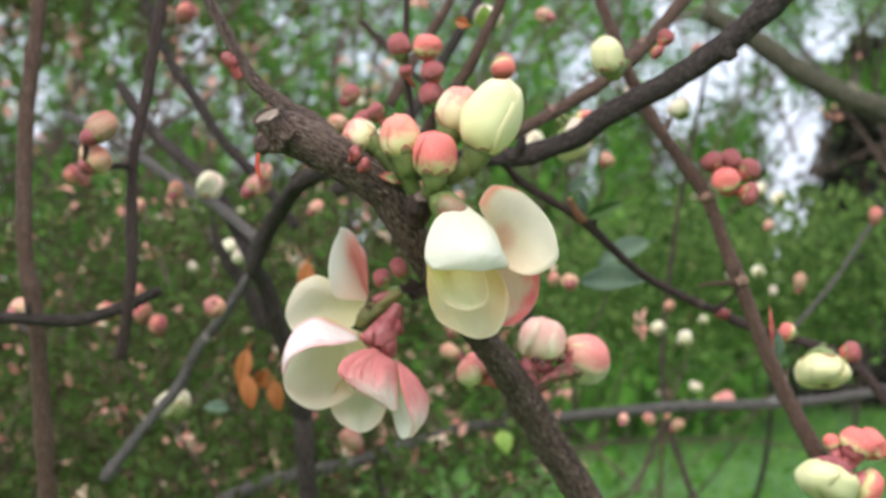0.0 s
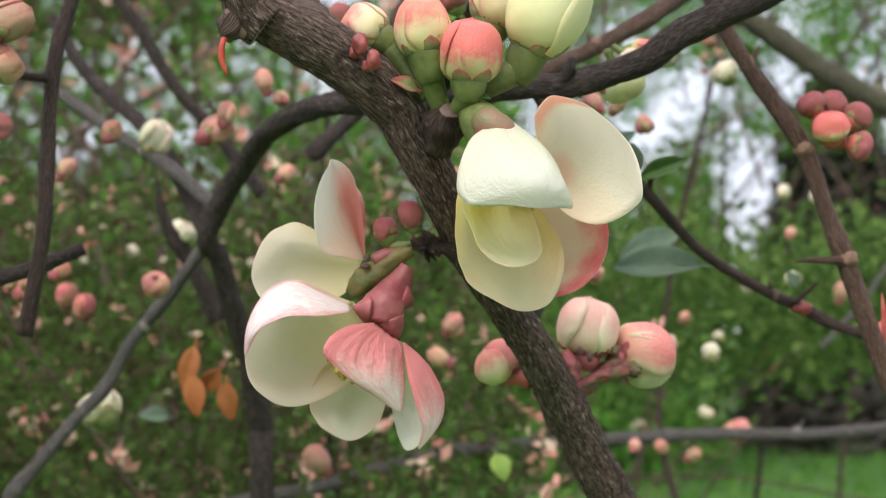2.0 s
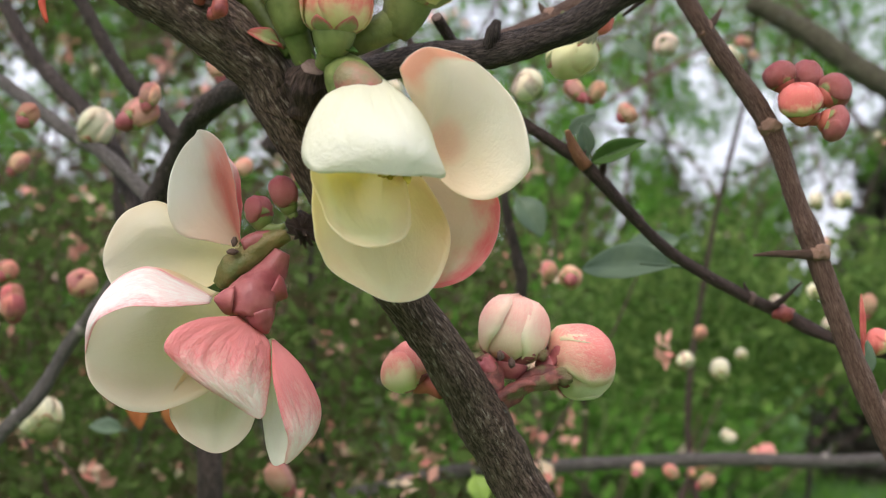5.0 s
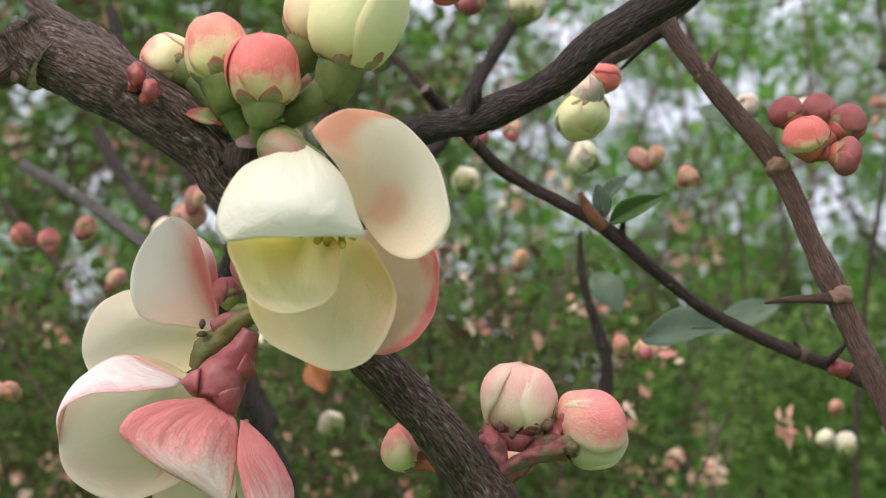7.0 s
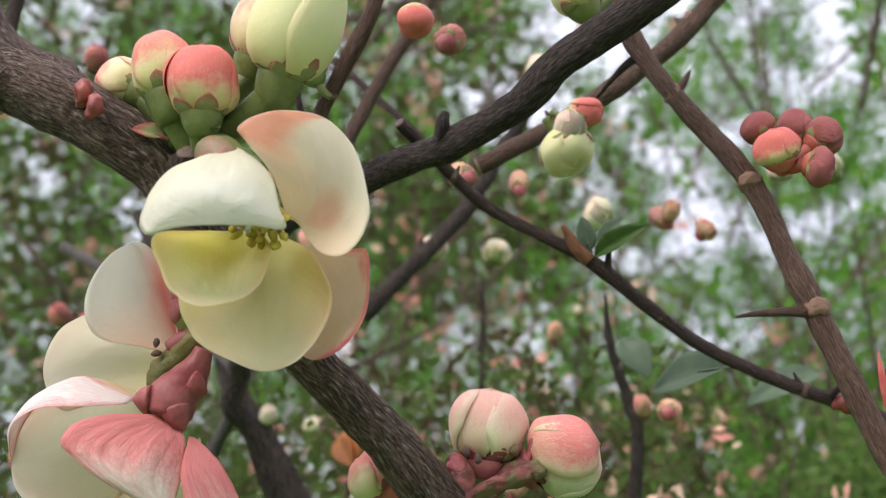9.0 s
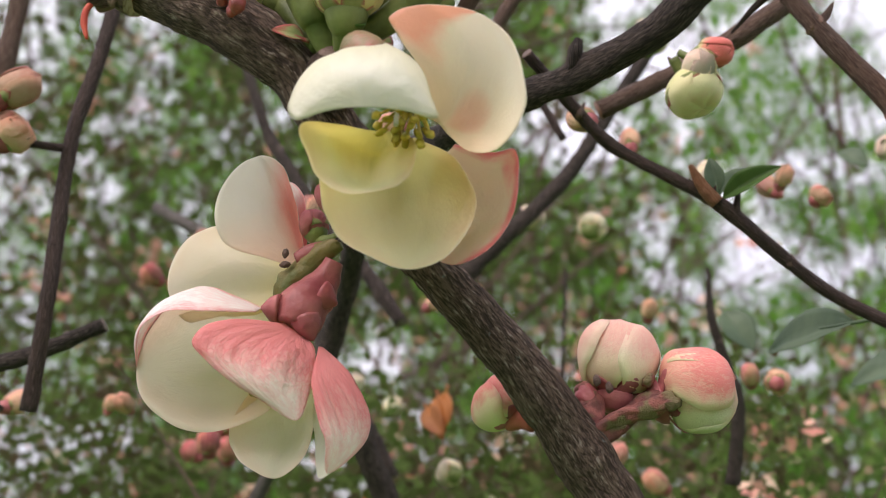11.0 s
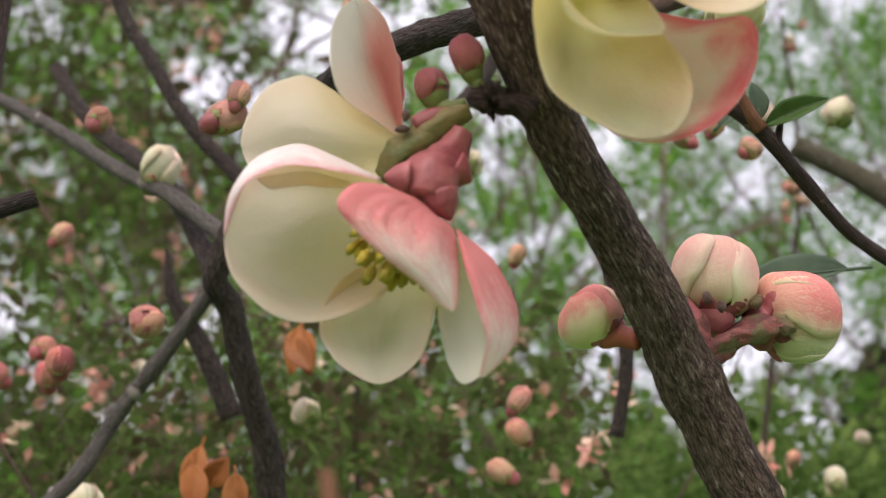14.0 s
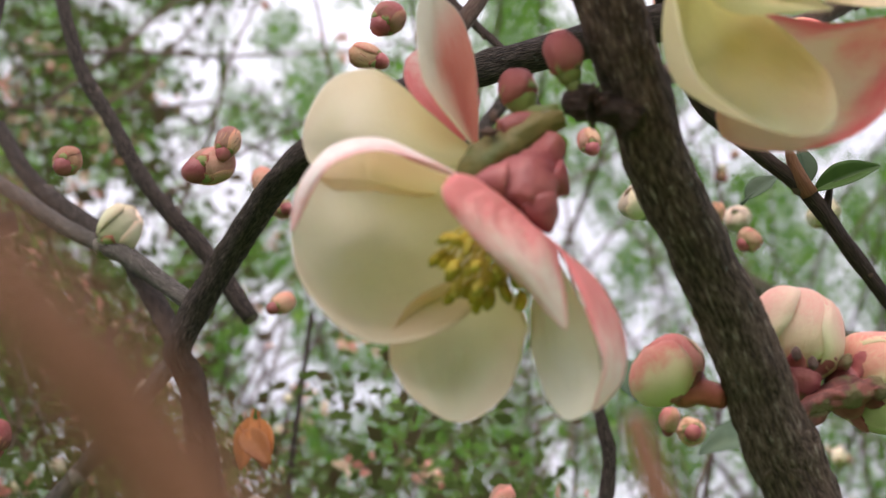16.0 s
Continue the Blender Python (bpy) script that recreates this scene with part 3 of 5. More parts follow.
def stamens(parent, root, aim, spread, length, count, seed, skin, top_skin, head_size=0.95):
    rnd = random.Random(seed)
    turn, root = frame_along(aim), Vector(root)
    for k in range(count):
        a, tilt = 2.4 * k + rnd.uniform(-0.3, 0.3), spread * math.sqrt((k + 0.5) / count)
        way = turn @ Vector((math.sin(tilt) * math.cos(a), math.sin(tilt) * math.sin(a), math.cos(tilt)))
        bend = turn @ Vector((math.cos(a), math.sin(a), 0))
        end = root + way * length * rnd.uniform(0.82, 1.12)
        thread = part("stamen", tube([root + way * 0.8, root + way * length * 0.55 + bend * 0.5, end], [0.28, 0.24, 0.2], 6, 1.2, 0.0), skin, parent)
        head = blob(end, head_size, (0.8, 0.62, 1.3), frame_along(way + bend * rnd.uniform(-0.6, 0.8)), 0.25, seed + k, 2)
        part("anther", head, top_skin, thread)

# ---- setting: lawn to the horizon ----
def lawn():
    mat, nt, bsdf, coords, out = start_material("lawn_grass")
    spot = coords.outputs["Object"]
    color = mix_color(nt, ramp(nt, noise_tex(nt, spot, 0.9, 4.0), 0.3, 0.7), (0.05, 0.13, 0.025), (0.085, 0.2, 0.04))
    color = mix_color(nt, ramp(nt, noise_tex(nt, spot, 14.0, 4.0, 0.7), 0.35, 0.75), color, (0.12, 0.25, 0.06))
    nt.links.new(color, bsdf.inputs["Base Color"])
    bsdf.inputs["Roughness"].default_value = 0.9
    bump(nt, bsdf, noise_tex(nt, spot, 60.0, 4.0, 0.7), 0.8, 0.03)
    bm = bmesh.new()
    ticks = [-1500, -300, -80, -30] + list(range(-20, 21, 2)) + [30, 80, 300, 1500]
    rows = [[bm.verts.new((x, y, 0.05 * noise.noise(Vector((x * 0.2, y * 0.2, 0))) if abs(x) < 40 and abs(y) < 40 else 0)) for x in ticks] for y in ticks]
    for a, b in zip(rows, rows[1:]):
        for i in range(len(ticks) - 1):
            bm.faces.new((a[i], a[i + 1], b[i + 1], b[i]))
    return tagged(part("ground", bm, mat, None), "mown green spring lawn reaching to the horizon", "lawn", kind="structure")


lawn()


# ---- the near flowering branch ----
branch = thing("quince_branch", (29.9, 54.0, -17.2), "grey-brown flowering quince branch with a sawn stub end", "branch")
main_line = [(-34.9, -6.0, 62.9), (-31.2, -3.0, 62.5), (-22.3, -1.0, 57.7), (-14.2, 2.0, 52.2), (-6.3, 7.0, 45.6), (-3.3, 10.0, 40.1), (1.8, 15.0, 31.3), (5.9, 22.0, 22.7), (11.2, 31.0, 12.6), (18.0, 39.0, 3.1), (24.7, 47.0, -7.2), (29.9, 54.0, -17.2), (35.6, 60.0, -28.3), (42.7, 67.0, -41.7), (53.2, 76.0, -61.5), (70.3, 90.0, -96.4)]
main_width = [4.2, 5.7, 6.0, 5.7, 5.3, 4.9, 4.5, 4.5, 4.4, 4.5, 4.8, 5.2, 5.3, 5.4, 5.6, 6.0]
part("wood", tube(main_line, main_width, 40, 0.7, 0.10, 0.12, 1.3), main_bark, branch)
part("sawn_end", tube([(-30.3, -4.0, 59.7), (-33.4, -5.0, 62.4), (-34.7, -6.5, 65.0), (-35.2, -7.0, 66.0)], [5.2, 5.0, 4.5, 4.2], 36, 0.5, 0.12, 0.1, 4.0), main_bark, branch)
cut_turn = frame_along(Vector((-35.2, -7.0, 66.0)) - Vector((-33.6, -4.0, 61.8)))
part("cut_face", blob((-35.2, -7.1, 66.1), 3.9, (1, 1, 0.12), cut_turn, 0.1, 2.0, 3), cut_wood, branch, "weathered pale cut face")
ring = [Vector((-35.2, -7.1, 66.2)) + cut_turn @ Vector((4.1 * math.cos(a * 0.571), 4.1 * math.sin(a * 0.571), 0.35 * math.sin(a * 1.7))) for a in range(12)]
part("cut_rim", tube(ring, [0.62 + 0.16 * math.sin(a * 2.3) for a in range(12)], 9, 0.5, 0.3, 0.3, 7.0), main_bark, branch, "raised bark rim round the cut")
part("stub_knob", blob((-36.4, -7.0, 58.9), 2.5, (1.0, 0.9, 1.1), None, 0.6, 3.0, 4), main_bark, branch, "torn knobbly lower edge of the stub")
part("torn_bark", tube([(-36.5, -7.0, 59.4), (-37.1, -9.0, 57.4), (-38.3, -9.0, 56.5)], [2.6, 2.2, 0.8], 10, 0.7, 0.3, 0, 2.0), main_bark, branch)
twig_line = [(-21.2, 3.0, 61.3), (-25.8, 5.0, 65.9), (-33.0, 7.0, 71.0), (-40.6, 8.5, 77.4), (-45.5, 9.5, 84.2), (-49.7, 10.0, 93.0), (-54.1, 11.0, 101.6), (-58.7, 12.0, 112.0), (-65.5, 14.0, 127.8)]
part("side_twig", tube(twig_line, [3.4, 2.7, 2.3, 2.1, 2.0, 1.9, 1.8, 1.7, 1.5], 20, 0.8, 0.12, 0.25, 6.0), main_bark, branch)
part("twig_collar", tube([(-19.0, 0.5, 59.6), (-22.6, 2.5, 63.5), (-25.9, 4.0, 66.2), (-30.2, 6.0, 69.1)], [2.2, 3.0, 3.1, 2.4], 14, 0.6, 0.3, 0.5, 9.0), main_bark, branch)
part("spur", tube([(6.0, 23.0, 16.7), (3.7, 22.0, 17.6), (1.1, 21.5, 17.5), (-1.3, 22.0, 18.6), (-3.0, 23.0, 18.9)], [2.8, 2.1, 2.0, 2.4, 1.5], 16, 0.5, 0.4, 0.6, 3.0), dusk_bark, branch, "rough dark flowering spur")
part("spur", tube([(2.8, 8.0, 36.2), (3.8, 5.0, 38.9), (4.3, 3.0, 41.2), (5.2, 1.0, 42.9)], [3.0, 2.5, 2.7, 1.8], 16, 0.5, 0.4, 0.6, 8.0), dusk_bark, branch, "rough dark flowering spur")
for end in ((-0.5, 20.0, 14.3), (0.2, 21.0, 13.8), (-3.4, 21.0, 16.8), (-1.9, 19.0, 19.4), (1.2, 20.0, 20.0), (2.8, 20.0, 19.3), (1.7, 20.0, 14.3), (-1.4, 18.0, 15.2), (2.5, 19.0, 15.0), (0.1, 18.0, 19.4), (-0.9, 16.0, 16.8), (1.3, 16.0, 15.8)):
    part("dry_scale", tube([(0.2, 21.0, 17.1), (Vector(end) + Vector((-0.3, 20.0, 16.7))) / 2, end], [0.7, 0.5, 0.15], 6, 0.6, 0.2), dusk_bark, branch)
for k, (spot, r) in enumerate((((-11.8, -6.0, 55.1), 1.9), ((-9.3, -6.0, 51.8), 1.8), ((-13.0, -5.0, 53.7), 1.2), ((-10.7, -5.4, 50.8), 1.1))):
    part("bud_scale", blob(spot, r, (0.85, 0.85, 1.1), None, 0.25, k * 3.0, 3), scale_red, branch, "crimson dormant bud scale")
# red hanging stipule on the stub
part("stipule", tube([(-37.4, -9.0, 56.8), (-38.0, -10.0, 54.2), (-38.0, -10.0, 51.5), (-37.1, -10.0, 48.7)], [0.5, 0.6, 0.6, 0.3], 8, 0.6, 0.1), stipule_red, branch, "dry red hanging stipule")
part("twig_bud", blob((-48.9, 7.5, 85.2), 2.5, (0.85, 0.85, 1.25), Euler((0, radians(-40), 0)).to_matrix(), 0.12, 3.0, 3), scale_red, branch, "red bud on the side twig")
part("bud_base", tube([(-46.3, 9.0, 80.3), (-47.2, 8.4, 82.5), (-48.1, 8.0, 83.8)], [1.7, 1.6, 1.9], 10, 0.5, 0.2), scale_red, branch)


# ---- the open cream flower ----
bloom = thing("quince_flower", (11.2, 2.0, 42.4), "half-open cream quince flower with peach and pink petal edges", "flower", "flowers on the near branch")
part("calyx", tube([(8.4, 3.0, 45.1), (9.8, 2.0, 42.9), (12.3, 0.0, 39.3), (15.4, 0.0, 35.4), (17.3, 2.0, 33.5)], [1.6, 3.3, 4.6, 5.2, 3.6], 22, 0.5, 0.08), calyx_green, bloom, "green calyx flushed dull red")
part("calyx_blush", tube([(11.2, -2.6, 41.0), (13.0, -3.6, 39.3), (15.7, -4.2, 36.9), (17.2, -3.0, 34.7)], [2.2, 3.3, 3.2, 1.5], 18, 0.5, 0.1), calyx_mixed, bloom)
rail_petal(bloom, [(13.1, -4, 39.2), (9, -11, 34.5), (6.7, -15, 26.5), (9.1, -17, 22.5), (15.5, -19, 21.8), (21.5, -19, 21.2)],
           [(16, -4, 39.9), (19.6, -15, 32), (21.4, -20, 25.8), (21.5, -19, 21.2)],
           [(18.9, -4, 38.7), (24.3, -6, 33.7), (27.6, -8, 26.1), (28.6, -9, 22.4), (25.6, -15, 21.6), (21.5, -19, 21.2)], (white_petal, white_petal), -1, 1.0, 0.8, 0.2, label="white hooded petal folded forward")
rail_petal(bloom, [(22.1, 5, 29), (23, -2, 34.6), (21.8, -7, 38), (21.7, -11, 39.4), (22.9, -9, 42.1), (26, -4, 44.7), (33.1, -3, 42.3)],
           [(22.2, 8, 29.4), (25, 11, 33.3), (28.4, 9, 38.2), (31, 4, 41.2), (33.1, -3, 42.3)],
           [(23.8, 7, 27.2), (29.1, 3, 21.6), (34.9, 0, 19.8), (39.9, -4, 21.8), (42.1, -7, 25.6), (40, -7, 34.1), (33.1, -3, 42.3)], (peach_side, cream_petal), 1, 2.0, 0.6, 0.14, label="cream petal with a curled peach-pink upper edge")
rail_petal(bloom, [(18.5, 16, 27.4), (16.6, 20, 18.3), (16.9, 18, 10.8), (23, 12, 6.1)],
           [(19.5, 18, 28.8), (23.9, 21, 22.7), (25, 21, 15.4), (23, 12, 6.1)],
           [(22, 15, 28.7), (29.9, 11, 24.3), (35.9, 6, 21.8), (36.7, 5, 16.5), (34.6, 7, 11.1), (29.7, 9, 6.9), (23, 12, 6.1)], (rosy_rim, white_mottled), -1, 3.0, 0.5, 0.12, label="cream petal flushed rosy pink to its rim")
rail_petal(bloom, [(7, -6, 26.3), (6.2, -4, 19.9), (6.8, -3, 13.1), (8.6, -1, 8.4), (13.5, 1, 5.2), (18.8, 2, 3)],
           [(11.7, 12, 30.4), (11.6, 17, 23.4), (13.3, 14, 14.5), (18.8, 2, 3)],
           [(15.8, 12, 29.8), (22.7, 12, 25.3), (27.3, 10, 17.9), (28, 8, 12.6), (26.4, 5, 7.1), (23.7, 3, 3.9), (18.8, 2, 3)], (shaded_lemon_petal, cream_petal), -1, 4.0, 0.5, 0.12)
# added inner petal that stands in for see-through shading inside the flower
rail_petal(bloom, [(11, -5, 26), (7.9, -13, 23.6), (9.8, -14, 17.2), (11.8, -13, 13.2), (15.4, -12, 11.2), (19.3, -11, 11.3)],
           [(12.9, 3, 27.9), (11.6, 3, 23.2), (14.2, -2, 17), (19.3, -11, 11.3)],
           [(17.8, 3, 27.2), (20.9, 1, 23.4), (22.5, -4, 16.9), (22.3, -8, 13.1), (19.3, -11, 11.3)], (shaded_lemon_petal, shaded_lemon_petal), -1, 5.0, 0.6, 0.14)
stamens(bloom, (17.9, 7.0, 33.7), Vector((20.6, -3.0, 23.5)) - Vector((17.9, 7.0, 33.7)), 0.48, 10.6, 26, 3, stamen_yellow, anther_gold)
part("style", tube([(17.9, 3.0, 33.7), (19.0, -2.0, 28.0), (20.1, -5.0, 24.4)], [0.5, 0.45, 0.4], 8, 0.8, 0), pistil_grey, bloom)

# ---- the two flowers on the side spur ----
upper = thing("quince_flower", (-11.9, 26.0, 13.0), "opening cream quince flower with a pink-streaked upright petal", "flower", "flowers on the near branch")
part("calyx", tube([(-3.5, 23.0, 16.6), (-6.5, 23.0, 15.3), (-10.7, 24.0, 12.8), (-14.5, 25.0, 9.8), (-17.5, 26.0, 7.6)], [1.1, 1.9, 2.7, 3.0, 1.3], 18, 0.5, 0.28), calyx_olive, upper, "olive green calyx with a red edge")
part("calyx", tube([(-5.0, 23.0, 16.3), (-9.1, 23.0, 15.6), (-12.1, 22.5, 14.5)], [1.0, 1.6, 1.3], 12, 0.5, 0.2), calyx_pink, upper)
rail_petal(upper, [(-14.8, 29, 15), (-18.8, 20, 15.3), (-22.2, 14, 16.4), (-23.4, 12, 21.8), (-23, 15, 29.3), (-20.9, 20, 34.9)],
           [(-14.8, 31, 16.1), (-18.7, 29, 22.9), (-20.9, 28, 30), (-21.4, 23, 36.6)],
           [(-14.4, 30, 15.9), (-14.6, 28, 22.8), (-15.3, 26, 29.2), (-17.4, 25, 34.8), (-21.4, 23, 36.6)], (pink_streak, white_petal), 1, 6.0, 0.4, 0.12)
rail_petal(upper, [(-17.2, 28, 8.6), (-22.1, 26, 6.2), (-28.8, 24, 5.8), (-34.2, 21, 4.9), (-37.7, 20, 10.5)],
           [(-15.9, 32, 13.9), (-23.8, 36, 16.7), (-32.5, 33, 17.4), (-37.7, 20, 10.5)],
           [(-14.6, 30, 15.4), (-20.7, 27, 18.8), (-24.7, 24, 21.4), (-28.8, 22, 23), (-33.6, 20, 21), (-36.7, 19, 16), (-37.7, 20, 10.5)], (cream_petal, cream_petal), 1, 7.0, 0.5, 0.12)
rail_petal(upper, [(-17.4, 33, 18.4), (-23.7, 34, 26.1), (-24.8, 34, 32), (-20.4, 33, 34.7)],
           [(-15.8, 32, 18), (-18.1, 31, 24.8), (-18.3, 31, 30.4), (-20.4, 33, 34.7)],
           [(-14.8, 31, 17.9), (-14.3, 30, 24.1), (-15.3, 30, 30.1), (-20.4, 33, 34.7)], (pink_outside, pink_outside), 1, 8.0, 0.3, 0.12, label="pink outer petal behind the upright one")
part("dark_anther", blob((-13.6, 21.0, 13.3), 0.9, (1.3, 0.8, 0.7), None, 0.3, 2.0, 2), dusk_bark, upper)
part("dark_anther", blob((-13.0, 20.0, 15.1), 0.8, (0.7, 0.8, 1.2), None, 0.3, 5.0, 2), dusk_bark, upper)

lower = thing("quince_flower", (-5.0, 23.0, 13.8), "open drooping quince flower, cream inside and pink-veined outside", "flower", "flowers on the near branch")
part("calyx", tube([(-4.7, 23, 13.5), (-6.3, 23, 10.5), (-8.2, 22, 7), (-9.8, 20, 3.2), (-10.4, 19, 0.7)], [1.7, 2.6, 4.0, 4.7, 3.2], 26, 0.5, 0.17), calyx_pink, lower, "smooth deep pink calyx tube")
for k, (a, b) in enumerate((((-6.2, 21, 6.6), (-3.4, 22, 4.9)), ((-7.8, 19, 1.9), (-6.4, 19, -2)), ((-12.6, 18, 4.1), (-15.8, 17, 4.4)))):
    part("sepal", tube([a, (Vector(a) + Vector(b)) / 2, b], [2.7, 2.0, 0.35], 14, 0.5, 0.2, 0.0, k * 2.0), calyx_pink, lower, "blunt pink sepal")
rail_petal(lower, [(-16.9, 20, 5), (-23, 20, 8), (-29.4, 20, 10.5), (-34.6, 17, 7.4), (-37.4, 14, 1.2), (-37.7, 12, -5.8)],
           [(-16.7, 24, 5.8), (-25.8, 38, 6.3), (-34.1, 34, 1.4), (-37.7, 12, -5.8)],
           [(-15.6, 22, 4.6), (-13.9, 26, -3.1), (-16.8, 26, -10.9), (-25.4, 22, -15.8), (-31.8, 17, -15.7), (-36.4, 13, -11.3), (-37.7, 12, -5.8)], (cream_petal, cream_rimmed), -1, 9.0, 0.5, 0.1, label="large cream cupped petal")
rail_petal(lower, [(-16.6, 19, 4.8), (-23, 20, 8.1), (-29.4, 20, 10.6), (-34.7, 17, 7.6), (-37.6, 14, 1.2), (-37.7, 12, -5.4)],
           [(-16.4, 17, 4), (-22, 14, 5.7), (-27.8, 13, 7.6), (-32.6, 10, 4.8), (-36, 9, -0.3), (-37.7, 12, -5.4)],
           [(-16.4, 16, 3.4), (-21.3, 10, 2.6), (-26.3, 7, 2.7), (-30.7, 6, 1.7), (-34.1, 7, -0.5), (-37.7, 12, -5.4)], (white_mottled, white_mottled), -1, 10.0, 0.4, 0.16, label="rolled white petal rim mottled pink")
rail_petal(lower, [(-11.4, 18, 1.3), (-15.1, 11, 0.8), (-18.6, 5, -1), (-20.4, 3, -4.3), (-19.3, 4, -6.6), (-15.2, 6, -10.7), (-10.6, 9, -13.9), (-5.9, 13, -17)],
           [(-9.8, 18, -0.1), (-10.7, 11, -4.1), (-10.8, 8, -8.3), (-9, 9, -12.4), (-5.9, 13, -17)],
           [(-8.3, 20, -1.2), (-6.2, 19, -3.3), (-5.3, 18, -7.5), (-5.2, 16, -12.2), (-5.9, 13, -17)], (pink_outside, cream_veined), -1, 11.0, 0.7, 0.3)
rail_petal(lower, [(-5.7, 20, -3), (-4.2, 15, -10), (-2.5, 14, -16), (-1.4, 15, -20.6), (-2.3, 18, -25.3)],
           [(-5.5, 20, -3.1), (-2.5, 16, -9.8), (0.1, 17, -16.1), (0.4, 18, -20.7), (-2.3, 18, -25.3)],
           [(-5.3, 21, -3), (-0.8, 21, -7.1), (2.1, 22, -12.4), (3.1, 23, -16.4), (1.9, 22, -20.7), (-2.3, 18, -25.3)], (pink_outside, cream_veined), -1, 12.0, 0.4, 0.2)
rail_petal(lower, [(-7.3, 24, -3), (-8.7, 24, -12.5), (-8.1, 24, -18.4), (-6.7, 22, -23.4), (-4.7, 20, -25.8)],
           [(-6.6, 25, -2.7), (-5.4, 24, -12.6), (-4.6, 23, -18.7), (-4.7, 20, -25.8)],
           [(-5.4, 22, -3.7), (-2.3, 19, -13.1), (-0.7, 20, -19.5), (-1.2, 20, -23.5), (-4.7, 20, -25.8)], (white_petal, cream_petal), -1, 13.0, 0.3, 0.1)
rail_petal(lower, [(-16, 26, -3.9), (-23.8, 27, -8.7), (-26.2, 25, -15), (-25, 25, -19.5), (-22.2, 26, -22.3), (-18.1, 27, -24.2)],
           [(-14.1, 28, -3.8), (-17.9, 35, -8.5), (-18.6, 34, -15.9), (-18.1, 27, -24.2)],
           [(-11.7, 26, -4.9), (-9, 25, -11.4), (-9.4, 26, -14.5), (-11.2, 27, -19.8), (-14.4, 27, -23.1), (-18.1, 27, -24.2)], (cream_petal, cream_veined), -1, 14.0, 0.7, 0.16)
stamens(lower, (-12.4, 21.0, 1.2), Vector((-16.4, 17.0, -10.8)) - Vector((-12.4, 21.0, 1.2)), 0.62, 11.5, 32, 8, stamen_yellow, anther_gold, 1.15)

# ---- buds on the side spur ----
bud("flower_bud", (-2.6, 20.0, 20.7), (-4.7, 18.0, 26.9), 2.3, bud_dark, calyx_green, "small round crimson bud on the spur", "spur buds", 4, 5, 21, stalk=(-0.7, 22.0, 18.6), stalk_radius=0.9)
bud("flower_bud", (-8.6, 24.0, 18.2), (-10.0, 23.0, 24.0), 2.45, bud_dark, calyx_green, "small crimson bud with a green calyx", "spur buds", 4, 5, 22, stalk=(-4.0, 23.0, 17.9), stalk_radius=1.1, cup=0.45)

# ---- bud cluster on the main branch ----
root = (3.0, 5.0, 48.0)
bud("flower_bud", (20.0, 5.0, 52.7), (30.5, 1.0, 74.0), 7.0, bud_cream, calyx_green, "large swelling pale yellow-green bud about to open", "main bud cluster", 4, 5, 31, stalk=(9.0, 5.0, 47.0), stalk_radius=2.6, cup=0.14, foot=0.16)
bud("flower_bud", (13.0, 10.0, 60.3), (18.6, 8.0, 73.9), 5.6, bud_peach, calyx_green, "pink and cream bud behind the large one", "main bud cluster", 4, 5, 32, stalk=root, stalk_radius=1.8, foot=0.2)
bud("flower_bud", (9.0, -1.0, 46.3), (10.1, -3.0, 60.3), 5.6, bud_red, calyx_green, "round coral red bud with red-tipped sepals", "main bud cluster", 4, 5, 33, stalk=(6.0, 4.0, 43.0), stalk_radius=2.0, cup=0.16, foot=0.16)
bud("flower_bud", (1.2, 1.0, 52.2), (-1.0, 0.0, 66.0), 5.1, bud_pink, calyx_green, "pink bud with a cream base", "main bud cluster", 4, 5, 34, stalk=(3.5, 5.0, 44.0), stalk_radius=2.3, cup=0.2, foot=0.28)
bud("flower_bud", (-7.4, 6.0, 58.0), (-15.9, 6.0, 64.0), 4.4, bud_peach, calyx_green, "peach and cream half-open bud", "main bud cluster", 4, 5, 35, stalk=(1.0, 5.0, 46.7), stalk_radius=2.1, open_up=0.1, foot=0.22)
leaf("young_leaf", (-1.2, 3.0, 47.5), (-5.8, 0.0, 49.6), 4.0, (0, -1, 0.5), sepal_mixed, "tiny green leaf edged red at the bud base", seed=1.0)
leaf("young_leaf", (6.9, 3.0, 45.9), (13.1, -3.0, 45.7), 3.6, (0, -0.6, 1), leaf_green, "tiny green leaf under the buds", seed=2.0)
leaf("young_leaf", (4.6, 4.0, 42.9), (2.4, 2.0, 47.3), 3.2, (0, -1, 0.2), leaf_lime, "tiny lime leaf by the spur", seed=3.0)

# ---- bud cluster behind the branch ----
croot = (34.5, 57.0, -16.1)
bud("flower_bud", (36.0, 60.5, -9.0), (38.4, 61.5, 7.0), 6.9, (bud_blush, bud_blush), calyx_pink, "pale pink bud with a folded cream petal", "rear bud cluster", 4, 5, 41, cup=0.1, open_up=0.04, sepal_skin=calyx_pink)
bud("flower_bud", (43.8, 62.5, -9.3), (58.0, 66.0, -5.3), 7.4, (bud_coral, bud_ivory), calyx_pink, "coral pink and cream opening bud", "rear bud cluster", 4, 5, 42, cup=0.08, open_up=0.04, sepal_skin=calyx_pink)
bud("flower_bud", (19.1, 56.0, -11.6), (11.9, 54.0, -5.0), 5.4, (bud_coral, bud_peach), calyx_pink, "pale peach bud half hidden by the branch", "rear bud cluster", 4, 5, 43, cup=0.12, sepal_skin=calyx_pink)
